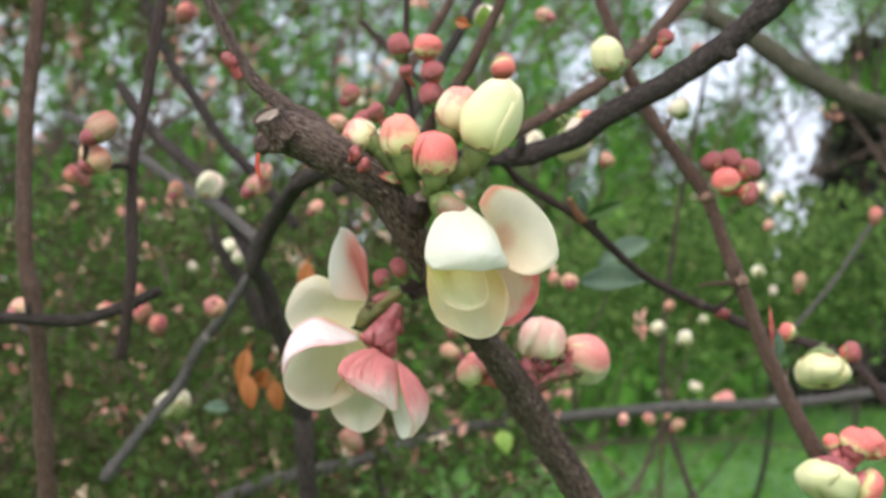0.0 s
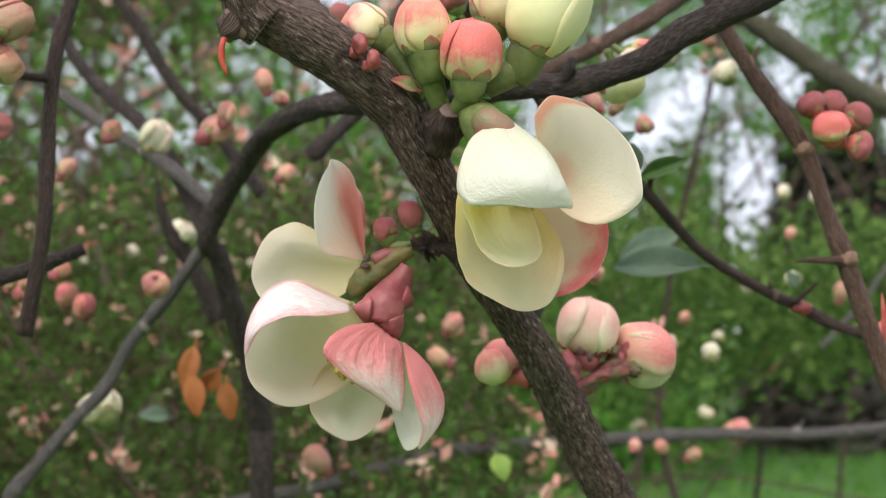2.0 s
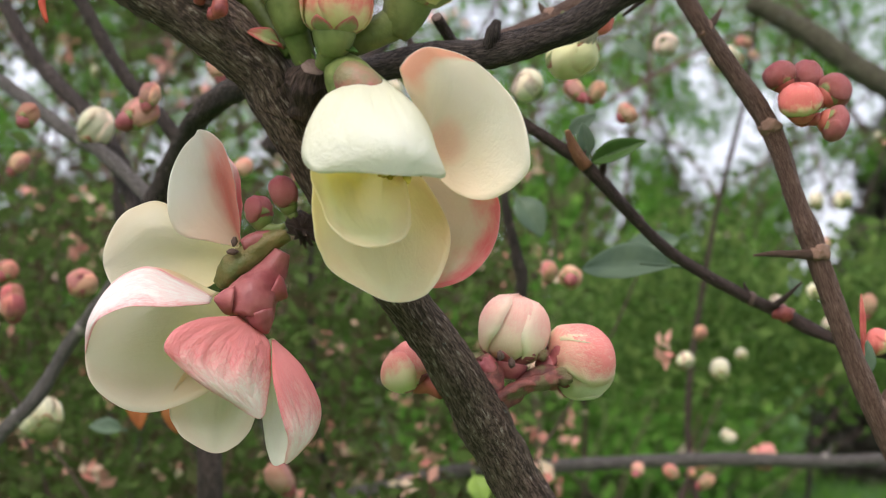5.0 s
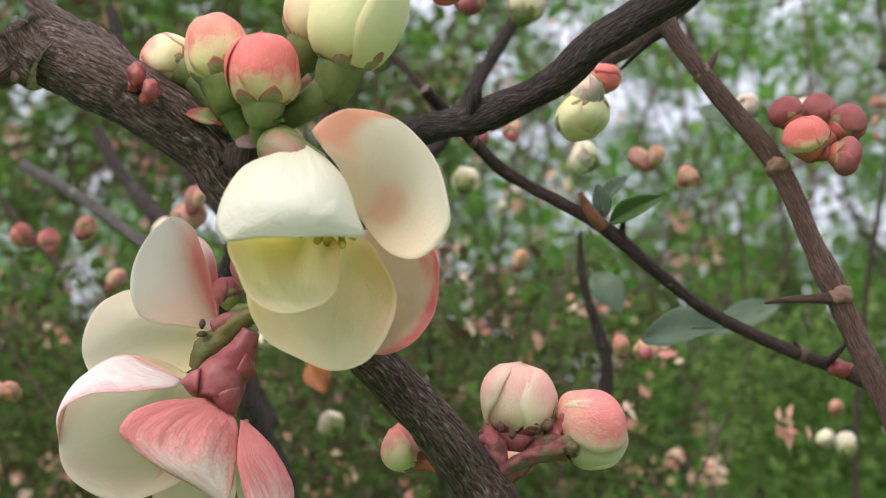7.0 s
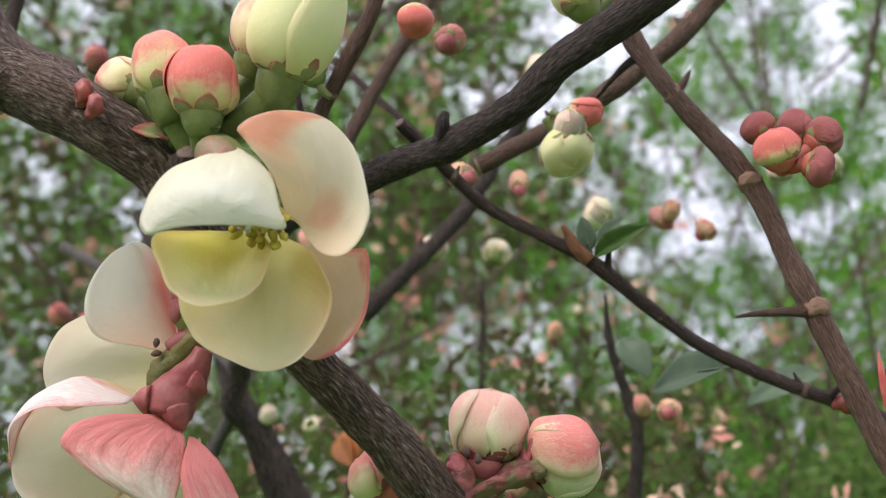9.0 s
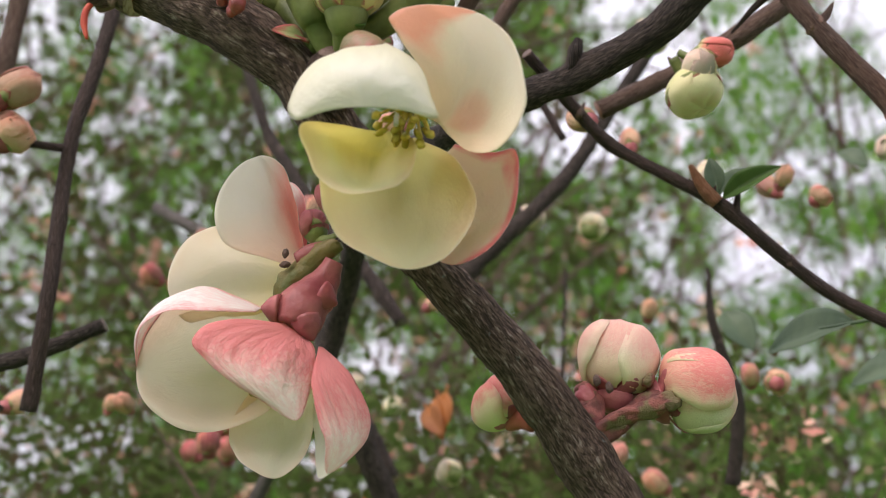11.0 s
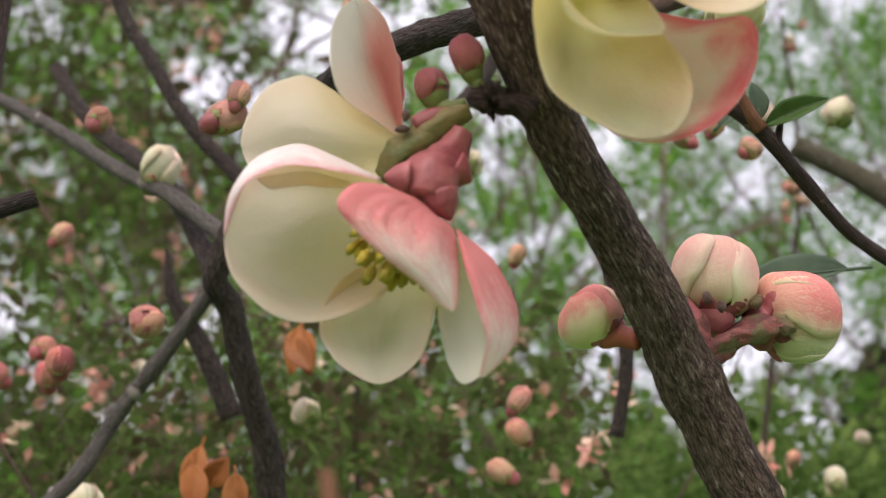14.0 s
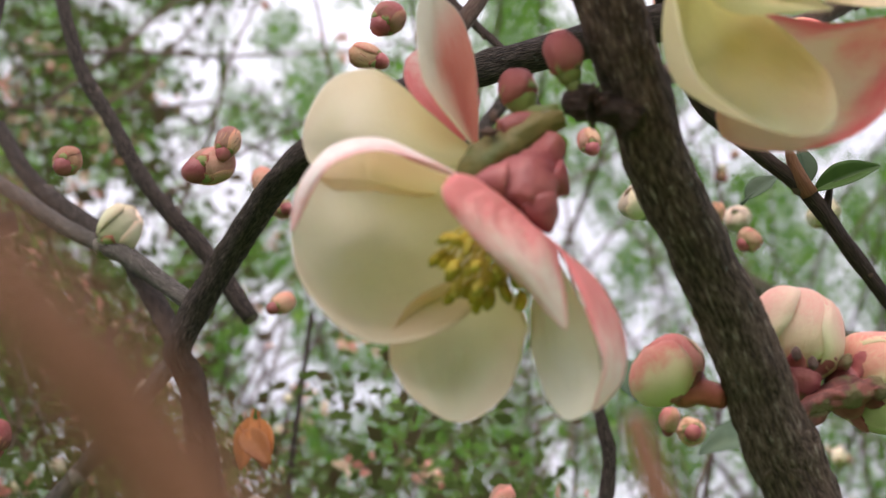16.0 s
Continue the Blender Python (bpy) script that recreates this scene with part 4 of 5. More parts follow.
part("bud_stem", tube([croot, (32.7, 57.0, -10.3), (30.8, 57.0, -5.7)], [1.4, 2.1, 1.6], 14, 0.6, 0.4, 0.6), stem_red, branch, "pink bud stem")
part("bud_stem", tube([(32.7, 56.0, -18.6), (36.9, 58.0, -14.0), (41.7, 59.0, -10.2), (47.1, 60.0, -9.6)], [1.0, 1.7, 1.9, 1.7], 14, 0.6, 0.45, 0.7), stem_red, branch, "knobbly pink bud stem")
part("bud_stem", tube([(22.7, 52.0, -13.5), (19.9, 54.0, -12.1), (17.0, 55.0, -11.6)], [1.4, 2.0, 2.2], 12, 0.7, 0.25), sepal_red, branch)
part("bud_stem", tube([(32.2, 54, -15.8), (38.1, 56, -12.6), (43.6, 57, -11.2), (48.3, 58, -9.5)], [1.0, 1.3, 1.5, 1.5], 16, 0.4, 0.55, 0.9, 5.0), stem_red, branch, "thick dark red bud stalk")
for k, (spot, wide, long, tip) in enumerate((((32.1, 57, -8.3), 2.7, 1.05, -25), ((43.5, 58, -5.7), 1.3, 1.1, 40), ((48, 57, -10.7), 1.5, 1.1, 75))):
    part("bud_scale", blob(spot, wide, (0.85, 0.85, long), Euler((0, radians(tip), 0)).to_matrix(), 0.25, k * 3.0, 3), calyx_pink if k == 0 else stem_red, branch, "fleshy dark pink bud scale")
for spot in ((34.7, 54.0, -5.8), (37.0, 54.0, -7.3)):
    part("dark_anther", blob(spot, 0.95, (0.8, 0.8, 1.2), None, 0.3, 1.0, 2), dusk_bark, branch)


# ---- the arching dark branch behind ----
arch = thing("arching_branch", (-89.7, 185.0, 18.5), "dark arching quince branch behind the flowers", "branch", "shrub branches")
part("wood", tube([(-67.9, 200.0, -36.4), (-69.5, 190.0, -12.3), (-73.3, 180.0, 5.1), (-77.1, 170.0, 25.2), (-79.9, 164.0, 30.5), (-75.3, 160.0, 40.1), (-65.9, 150.0, 51.8), (-52.5, 130.0, 61.5), (-35.3, 108.0, 64.4), (-17.5, 88.0, 61.8), (-2.0, 74.0, 58.7), (18.8, 66.0, 60.7), (32.6, 58.0, 59.3), (43.5, 55.0, 61.6), (52.6, 53.0, 64.6), (61.1, 51.0, 70.6), (79.5, 50.0, 78.9), (97.3, 49.0, 89.5), (113.3, 48.0, 102.3), (127.8, 48.0, 117.5)],
     [4.2, 4.0, 3.6, 3.4, 3.4, 3.5, 3.5, 3.4, 3.4, 3.3, 3.2, 3.2, 3.2, 3.3, 3.4, 3.5, 3.6, 3.8, 4.0, 4.2], 26, 1.2, 0.14, 0.2, 11.0), arm_bark, arch)
part("knot", tube([(97.7, 47.0, 87.3), (99.5, 45.0, 86.1), (100.9, 45.0, 86.4)], [2.6, 1.9, 1.0], 10, 0.6, 0.4), arm_bark, arch)
part("knot", tube([(33.2, 56.0, 60.2), (33.6, 54.0, 62.7), (34.2, 54.0, 65.1)], [2.0, 1.6, 1.0], 10, 0.6, 0.5), arm_bark, arch)


def stem(name, points, radii, material, label, sides=12, seed=0.0, group="shrub branches", rough=0.12, knots=0.3):
    """A stem with the small swollen nodes and short spurs that break it up."""
    ob = thing(name, points[0], label, "branch", group)
    part("wood", tube(points, radii, sides, 2.0, rough, knots, seed), material, ob)
    r = random.Random(seed)
    if len(points) > 3 and group:
        for k in range(1, len(points) - 1, 2):
            at, wide = Vector(points[k]).lerp(Vector(points[k + 1]), r.uniform(0.1, 0.9)), (radii[k] + radii[k + 1]) / 2
            part("node", blob(at, wide * 0.97, (1, 1, 1.3), None, 0.25, seed + k, 2), material, ob)
            way = Vector((r.uniform(-1, 1), r.uniform(-0.3, 0.6), r.uniform(0.2, 1))).normalized()
            long = r.uniform(1.6, 2.8) * wide
            part("spur_shoot", tube([at, at + way * long * 0.6, at + way * long + Vector((0, 0, wide * 0.5))], [wide * 0.55, wide * 0.42, wide * 0.12], 6, 2.0, 0.2), material, ob)
    return ob


# ---- the thorny reddish twig ----
thorny = stem("thorny_twig", [(56.6, 74.0, 128.4), (62.3, 72.0, 110.5), (70.5, 70.0, 85.2), (78.0, 69.0, 68.8), (92.5, 68.0, 44.9), (97.9, 67.0, 28.0), (101.8, 66.0, 15.9), (110.5, 66.0, -10.8), (120.3, 66.0, -33.7), (128.5, 66.0, -49.3), (139.8, 66.0, -74.7)], [1.8, 1.9, 2.0, 2.0, 2.2, 2.1, 2.3, 2.4, 2.6, 2.7, 2.9], red_bark, "upright reddish-brown quince twig with a thorn", 20, 15.0)
part("thorn", tube([(102.3, 66.0, 15.6), (97.6, 63.0, 15.7), (91.9, 61.0, 15.7), (87.6, 60.0, 15.3)], [1.6, 0.95, 0.65, 0.2], 12, 0.7, 0.1), red_bark, thorny, "sharp grey-brown thorn")
part("node", blob((102.1, 65.0, 16.1), 2.25, (1.0, 1.0, 1.1), None, 0.4, 4.0, 3), red_bark, thorny)
part("node", blob((92.8, 67.0, 43.9), 2.1, (1.1, 1.0, 1.0), None, 0.4, 8.0, 3), red_bark, thorny)
part("thorn", tube([(75.0, 71.0, 78.0), (69.0, 73.0, 76.4), (61.9, 76.0, 71.8)], [1.2, 0.8, 0.3], 10, 0.8, 0.1), dusk_bark, thorny, "thin dark thorn")
for k, (b, t, r) in enumerate((((99.6, 66.0, 45.2), (98.2, 63.0, 52.5), 4.1), ((97.1, 70.0, 52.9), (94.2, 70.0, 58.5), 3.2), ((101.6, 74.0, 52.3), (103.0, 75.0, 60.2), 3.2), ((104.9, 72.0, 50.6), (110.8, 73.0, 54.6), 3.5), ((103.6, 66.0, 45.3), (109.0, 66.0, 43.3), 3.5))):
    bud("flower_bud", b, t, r, bud_red if k == 0 else bud_dark, sepal_red, "tight crimson bud in a five-bud cluster" if k else "coral bud streaked cream in a crimson cluster", "crimson bud cluster", 4, 5, 50 + k, stalk=(98.6, 68.0, 45.9), stalk_radius=1.2)

# ---- the thin dark twig crossing behind ----
thin = stem("dark_twig", [(20.4, 62.0, 68.6), (25.7, 75.0, 61.7), (32.8, 83.0, 53.4), (44.7, 88.0, 45.6), (54.3, 92.0, 39.2), (65.7, 100.0, 27.9), (76.2, 107.0, 19.1), (92.1, 112.0, 10.2), (103.1, 114.0, 5.1), (112.9, 112.0, -0.4), (123.4, 106.0, -4.0), (133.6, 100.0, -7.7), (143.8, 96.0, -13.6), (152.6, 92.0, -25.2), (162.7, 88.0, -44.2)], [1.3, 1.3, 1.35, 1.4, 1.6, 1.5, 1.5, 1.5, 1.6, 1.5, 1.6, 1.7, 1.7, 1.8, 1.9], dusk_bark, "thin dark twig with a short red spur shoot", 12, 21.0, knots=0.5)
part("spur_shoot", tube([(53.8, 91.0, 39.4), (51.1, 89.0, 43.0), (49.1, 87.0, 47.5)], [1.7, 1.5, 0.6], 10, 0.7, 0.2), warm_bark, thin, "short orange-brown shoot")
part("node", blob((103.3, 113.0, 5.0), 2.2, (1.2, 1.0, 1.0), None, 0.4, 4.0, 2), scale_red, thin)
part("thorn", tube([(100.7, 112.0, 6.7), (103.9, 110.0, 9.4), (107.1, 108.0, 12.6)], [0.9, 0.6, 0.2], 8, 0.7, 0.1), dusk_bark, thin)
part("thorn", tube([(57.3, 93.0, 37.0), (58.2, 92.0, 40.8), (59.0, 92.0, 44.5)], [1.0, 0.6, 0.2], 8, 0.7, 0.1), dusk_bark, thin)
leaf("green_leaf", (55.1, 92.0, 40.5), (67.4, 88.0, 45.5), 6.0, (0.3, -1, 0.3), leaf_green, "small folded green leaf on the dark twig", 0.4, seed=4.0)
leaf("green_leaf", (53.9, 92.0, 42.0), (53.1, 90.0, 49.9), 5.0, (0.2, -1, 0.1), leaf_blue, "small dull green leaf on the dark twig", 0.3, seed=5.0)
leaf("green_leaf", (77.1, 125.0, 18.0), (50.7, 150.0, 22.2), 13.0, (0.1, -1, 0.25), leaf_blue, "broad dull green leaf behind the dark twig", 0.2, seed=6.0)

# ---- brown twig with the yellow bud, and the red buds above ----
brown = stem("brown_twig", [(26.0, 100.0, 70.2), (43.6, 106.0, 79.4), (59.5, 110.0, 88.6), (76.7, 114.0, 101.0), (93.4, 118.0, 118.9), (112.6, 122.0, 141.1)], [2.3, 2.3, 2.4, 2.5, 2.6, 2.6], red_bark, "brown twig behind the dark arm", 14, 31.0)
bud("flower_bud", (64.7, 62.0, 84.4), (60.1, 58.0, 96.3), 4.9, bud_cream, calyx_green, "pale yellow bud with a peach tip", "", 4, 5, 61, stalk=(69.2, 65.0, 89.9), stalk_radius=1.3)
for k, (b, t) in enumerate((((80.5, 66.0, 94.8), (84.0, 66.0, 99.1)), ((78.2, 66.0, 93.4), (80.3, 66.0, 91.1)))):
    bud("flower_bud", b, t, 2.6, bud_dark, sepal_red, "small crimson bud on the brown twig", "", 4, 4, 63 + k, fine=False)
rising = stem("brown_twig", [(-2.5, 60.0, 62.7), (3.5, 56.0, 70.2), (11.2, 53.0, 79.4), (17.9, 51.0, 87.8), (23.6, 50.0, 98.1), (28.4, 50.0, 106.9), (34.3, 50.0, 121.0)], [1.7, 1.7, 1.8, 1.8, 1.7, 1.6, 1.5], red_bark, "brown twig rising behind the bud cluster", 14, 33.0)
slim = stem("dark_twig", [(-0.8, 58.0, 70.6), (-1.7, 56.0, 78.6), (-2.5, 54.0, 89.3), (-2.0, 54.0, 102.0), (-0.8, 54.0, 116.6)], [0.8, 0.9, 1.0, 1.0, 1.0], dusk_bark, "slim dark twig with red buds", 10, 35.0)
for k, (b, t, r) in enumerate((((4.6, 50.0, 90.9), (5.8, 48.0, 98.5), 4.2), ((-3.7, 53.0, 91.9), (-4.9, 53.0, 100.5), 3.4), ((7.1, 49.0, 83.4), (5.6, 47.0, 89.7), 3.4), ((6.7, 50.0, 75.9), (3.9, 48.0, 82.8), 3.3), ((-2.0, 52.0, 86.2), (-2.7, 51.0, 89.6), 2.2), ((27.8, 54.0, 90.6), (29.4, 52.0, 84.2), 3.6), ((-12.3, 60.0, 74.2), (-15.5, 60.0, 78.4), 3.2), ((-16.1, 60.0, 71.6), (-19.6, 60.0, 76.7), 3.0))):
    bud("flower_bud", b, t, r, bud_red if k in (0, 5) else bud_dark, calyx_green if k % 2 else sepal_red, "crimson bud on the twig behind", "upper red buds", 4, 5, 70 + k, stalk=Vector(b) + Vector((2, 2, -3)), stalk_radius=0.8)
leaf("green_leaf", (23.6, 56.0, 100.3), (23.6, 54.0, 108.1), 7.0, (0, -1, 0), leaf_lime, "small fresh green leaf against the sky", seed=7.0)
leaf("brown_leaf", (18.2, 57.0, 102.6), (13.7, 57.0, 104.7), 4.5, (0, -1, 0), leaf_orange, "small brownish leaf against the sky", seed=8.0)

# ---- flowers low on the thorny twig and on the dark twig ----
low = (129.8, 60.0, -44.8)
bud("flower_bud", (126.8, 58.0, -41.8), (121.8, 54.0, -52.5), 8.6, bud_cream, calyx_pink, "opening cream flower bud with coral stripes", "low bud cluster", 4, 5, 81, stalk=low, stalk_radius=2.0, open_up=0.1, sepal_skin=calyx_pink)
for k, (b, t, r) in enumerate((((131.7, 60.0, -40.4), (137.3, 60.0, -32.6), 5.4), ((136.7, 62.0, -40.0), (143.1, 62.0, -34.8), 5.0), ((133.1, 60.0, -48.5), (140.8, 60.0, -52.2), 5.6), ((127.4, 60.0, -38.6), (126.1, 60.0, -33.2), 2.2))):
    bud("flower_bud", b, t, r, bud_red, calyx_pink, "coral red bud in the low cluster", "low bud cluster", 4, 5, 82 + k, stalk=low, stalk_radius=1.5, sepal_skin=calyx_pink)
hanging = bud("flower_bud", (133.4, 98.0, -9.1), (133.0, 94.0, -20.9), 7.6, bud_cream, calyx_green, "pale yellow flower hanging under the dark twig", "", 4, 5, 91, open_up=0.35, stalk=(135.6, 100.0, -6.7), stalk_radius=1.5)
bud("flower_bud", (126.9, 104.0, -3.6), (121.1, 104.0, -1.1), 3.0, bud_red, calyx_green, "coral bud on the dark twig", "", 4, 5, 92)
bud("flower_bud", (140.4, 97.0, -10.1), (146.9, 96.0, -9.5), 3.4, bud_dark, sepal_red, "crimson bud on the dark twig", "", 4, 5, 93)
leaf("green_leaf", (118.2, 96.0, -10.9), (119.5, 95.0, -2.1), 5.0, (0, -1, 0), leaf_blue, "small blue-green leaf by the thorny twig", seed=9.0)
leaf("red_leaf", (111.9, 70.0, -4.6), (111.8, 68.0, 7.4), 1.6, (0, -1, 0), sepal_red, "narrow red leaf on the thorny twig", seed=10.0)

# ---- out-of-focus twigs close before the lens ----
grey_one = stem("grey_twig", [(-11.5, -54.0, -46.1), (-11.0, -55.0, -49.2), (-10.3, -56.0, -53.2), (-9.3, -57.0, -59.3), (-7.7, -58.0, -70.6)], [0.5, 0.75, 0.85, 0.95, 1.1], warm_bark, "thin pinkish-brown twig tip close before the flower", 10, 41.0, "")
near_one = stem("near_stem", [(-33.5, -98.0, -53.7), (-31.5, -98.0, -56.1), (-29.9, -97.5, -57.8), (-28.3, -97.0, -59.7), (-27.0, -97.0, -61.3)], [0.7, 0.9, 1.0, 1.0, 1.0], warm_bark, "orange-brown stem close to the lens", 18, 43.0, "")


# ---- the stems go on down to the ground ----
for ob, top, foot, wide, skin in (
    (branch, (69.6, 89.6, -95.1), (190, 330, -1200), 6.0, main_bark), (arch, (-67.9, 199.0, -34.9), (-60, 420, -1200), 4.2, arm_bark), (thorny, (139.0, 66.0, -72.9), (210, 300, -1200), 3.2, red_bark),
    (grey_one, (-7.8, -58.0, -70.1), (-10, 60, -1200), 1.1, warm_bark), (near_one, (-27.0, -97.0, -61.2), (-60, 40, -1200), 1.0, warm_bark),
):
    top = Vector(top)
    mid = top.lerp(Vector(foot), 0.35) + Vector((0, -10, -160))
    part("lower_wood", tube([top, top.lerp(mid, 0.4) + Vector((0, 0, -20)), mid, Vector(foot)], [wide, wide * 1.05, wide * 1.2, wide * 1.8], 16, 12.0, 0.12, 0.2, 3.0), skin, ob)


# ---- blossoms and branches of the shrub behind ----
models = {}
home = (0, 4000, -900)
models["pink"] = bud("flower_bud", home, (0, 4000, -887.5), 3.9, far_salmon, calyx_pink, "pale pink bud in the shrub behind", "blossoms in the shrub", 4, 4, 101, open_up=0.04,  fine=False)
models["red"] = bud("flower_bud", (60, 4000, -900), (60, 4000, -891), 3.5, far_coral, calyx_pink, "coral red bud in the shrub behind", "blossoms in the shrub", 4, 4, 102, open_up=0.04,  fine=False)
models["white"] = bud("flower_bud", (120, 4000, -900), (120, 4000, -886), 5.0, far_cream, calyx_green, "swollen cream bud in the shrub behind", "blossoms in the shrub", 4, 4, 103, open_up=0.08, fine=False)
models["open"] = bud("quince_flower", (180, 4000, -900), (180, 4000, -887), 6.4, far_cream, calyx_green, "half-open pale peach blossom in the shrub behind", "blossoms in the shrub", 5, 4, 104, open_up=0.45, fine=False)
models["rosy"] = bud("quince_flower", (240, 4000, -900), (240, 4000, -888), 6.0, far_salmon, calyx_pink, "half-open rosy blossom in the shrub behind", "blossoms in the shrub", 5, 4, 105, open_up=0.4, fine=False)
used = set()
rnd = random.Random(77)


def blossom(kind, at, scale=1.0):
    tilt = Euler((rnd.uniform(-1.0, 1.0), rnd.uniform(-1.0, 1.0), rnd.uniform(0, 6.28))).to_matrix().to_4x4()
    m = Matrix.Translation(place(at)) @ tilt @ Matrix.Scale(scale * 0.76, 4)
    if kind in used:
        return copy_thing(models[kind], m)
    used.add(kind)
    models[kind].matrix_basis = m
    models[kind].scale = (1, 1, 1)
    bpy.context.view_layer.update()
    models[kind].matrix_basis = Matrix.Translation(place(at)) @ tilt
    return models[kind]


# each: kind, place, scale; by the branch they sit on
for kind, at, scale in (
    ("white", (-102.9, 174.0, 60.9), 0.68), ("pink", (-72.3, 121.0, 57.4), 0.63), ("pink", (-65.4, 121.0, 61.4), 0.85), ("pink", (-63.8, 190.0, 84.9), 0.99),
    ("pink", (-57.7, 192.0, 82.6), 0.90), ("pink", (-48.8, 238.0, -55.1), 1.44), ("open", (-121.5, 195.0, -32.3), 0.68), ("pink", (-1.4, 200.0, -1.7), 0.99),
    ("white", (165.7, 450.0, 20.5), 0.80), ("white", (184.2, 449.0, 71.3), 0.93), ("pink", (185.3, 449.0, 51.1), 0.94), ("white", (187.8, 450.0, 8.5), 0.66),
    ("white", (140.2, 415.0, -6.8), 0.66), ("open", (132.2, 434.0, -49.0), 0.70), ("rosy", (153.5, 434.0, -61.1), 0.70), ("pink", (79.2, 316.0, -54.7), 0.86),
):
    blossom(kind, at, scale)
for kind, at, scale in (
    ("pink", (99.8, 350.0, -58.0), 0.94), ("pink", (108.5, 350.0, -62.8), 0.94), ("red", (-120.9, 165.0, 5.0), 1.44), ("pink", (-62.2, 200.0, 55.2), 0.90),
    ("open", (-31.3, 220.0, 86.4), 0.81), ("open", (91.0, 260.0, 109.4), 0.81), ("white", (-103.2, 230.0, 35.9), 0.77), ("open", (19.7, 190.0, 130.3), 1.08),
    ("red", (28.8, 72.0, 90.2), 1.26), ("open", (41.7, 180.0, 76.8), 0.90), ("rosy", (66.9, 183.0, 68.6), 0.63), ("pink", (57.9, 183.0, 74.6), 0.81),
    ("rosy", (51.3, 190.0, 18.2), 0.68), ("pink", (44.3, 190.0, 18.2), 0.81), ("white", (105.3, 400.0, -10.4), 0.93), ("pink", (113.4, 380.0, 2.5), 0.94),
):
    blossom(kind, at, scale)
for kind, at, scale in (
    ("open", (-63.0, 230.0, 3.6), 0.81), ("red", (-167.1, 210.0, 74.3), 1.35), ("pink", (22.3, 150.0, 79.7), 0.90), ("open", (-15.4, 240.0, 88.6), 0.90),
    ("pink", (-0.1, 260.0, 59.3), 0.90), ("red", (-31.5, 110.0, 88.2), 1.26), ("pink", (-29.6, 110.0, 79.6), 0.90), ("red", (-161.7, 190.0, 73.7), 1.35),
    ("pink", (-149.4, 220.0, 59.8), 0.99), ("red", (-147.8, 210.0, 21.3), 1.26), ("red", (-142.0, 210.0, 9.9), 1.44), ("red", (-157.3, 215.0, 13.0), 1.26),
    ("white", (-132.2, 320.0, 44.9), 0.99), ("white", (-146.5, 320.0, 35.3), 0.73), ("pink", (3.3, 260.0, -1.5), 1.17), ("pink", (-0.9, 260.0, -14.0), 1.17),
):
    blossom(kind, at, scale)
for kind, at, scale in (
    ("white", (113.1, 300.0, -15.4), 0.93), ("pink", (56.3, 200.0, 78.9), 0.99), ("open", (107.5, 220.0, 92.1), 0.90), ("pink", (-103.2, 37.7, 69.1), 1.35),
    ("rosy", (-105.5, 42.4, 60.4), 1.0), ("pink", (-125.3, 129.0, 13.4), 0.81), ("pink", (-132.4, 127.0, 13.0), 0.63), ("rosy", (-93.0, 150.0, 13.1), 0.81),
    ("red", (-100.1, 120.0, 57.6), 1.08), ("pink", (-164.5, 119.0, 15.5), 1.1), ("red", (196.6, 250.0, 41.7), 1.17), ("white", (158.3, 330.0, 19.6), 0.80),
    ("pink", (177.4, 330.0, 11.0), 1.09), ("open", (172.0, 330.0, 59.2), 0.70), ("red", (-89.0, 100.0, 120.3), 1.17), ("pink", (48.0, 150.0, 125.2), 0.90),
):
    blossom(kind, at, scale)
for kind, at, scale in (
    ("pink", (25.7, 95.0, 65.2), 0.99), ("white", (51.4, 92.0, 67.2), 0.95),
):
    blossom(kind, at, scale)
bud("flower_bud", (48.7, 92.0, 71.5), (52.4, 90.0, 61.8), 6.0, bud_cream, calyx_green, "yellow-green bud with a dark green calyx", "", 4, 5, 111, stalk=(46.6, 90.0, 75.5), stalk_radius=1.4, cup=0.5)
bud("flower_bud", (51.3, 90.0, 74.8), (60.4, 88.0, 73.9), 3.2, bud_red, calyx_green, "coral bud with a long green calyx", "", 4, 5, 112, stalk=(48.0, 90.0, 76.7), stalk_radius=1.0, cup=0.55)

# branches of the shrub behind
stem("shrub_branch", [(-166.3, 190.0, 103.1), (-145.3, 185.0, 90.6), (-133.0, 182.0, 82.6), (-112.5, 176.0, 67.8), (-96.4, 170.0, 58.4), (-76.8, 161.0, 42.2)], [2.1, 2.1, 2.2, 2.2, 2.3, 2.4], grey_bark, "slender grey branch in the shrub behind", 12, 51)
stem("shrub_branch", [(-150.9, 215.0, 120.6), (-139.5, 210.0, 103.2), (-128.6, 205.0, 91.2), (-113.9, 196.0, 78.6), (-99.2, 185.0, 64.3), (-80.2, 165.0, 33.6)], [2.4, 2.5, 2.6, 2.7, 2.8, 2.8], arm_bark, "dark slender branch in the shrub behind", 12, 52)
stem("shrub_branch", [(-81.0, 166.0, 29.0), (-95.4, 172.0, 11.5), (-108.9, 178.0, -3.0), (-118.0, 176.0, -19.3), (-128.8, 174.0, -31.2), (-149.0, 172.0, -55.5)], [2.1, 2.2, 2.2, 2.3, 2.3, 2.4], grey_bark, "pale grey branch slanting down in the shrub", 12, 53)
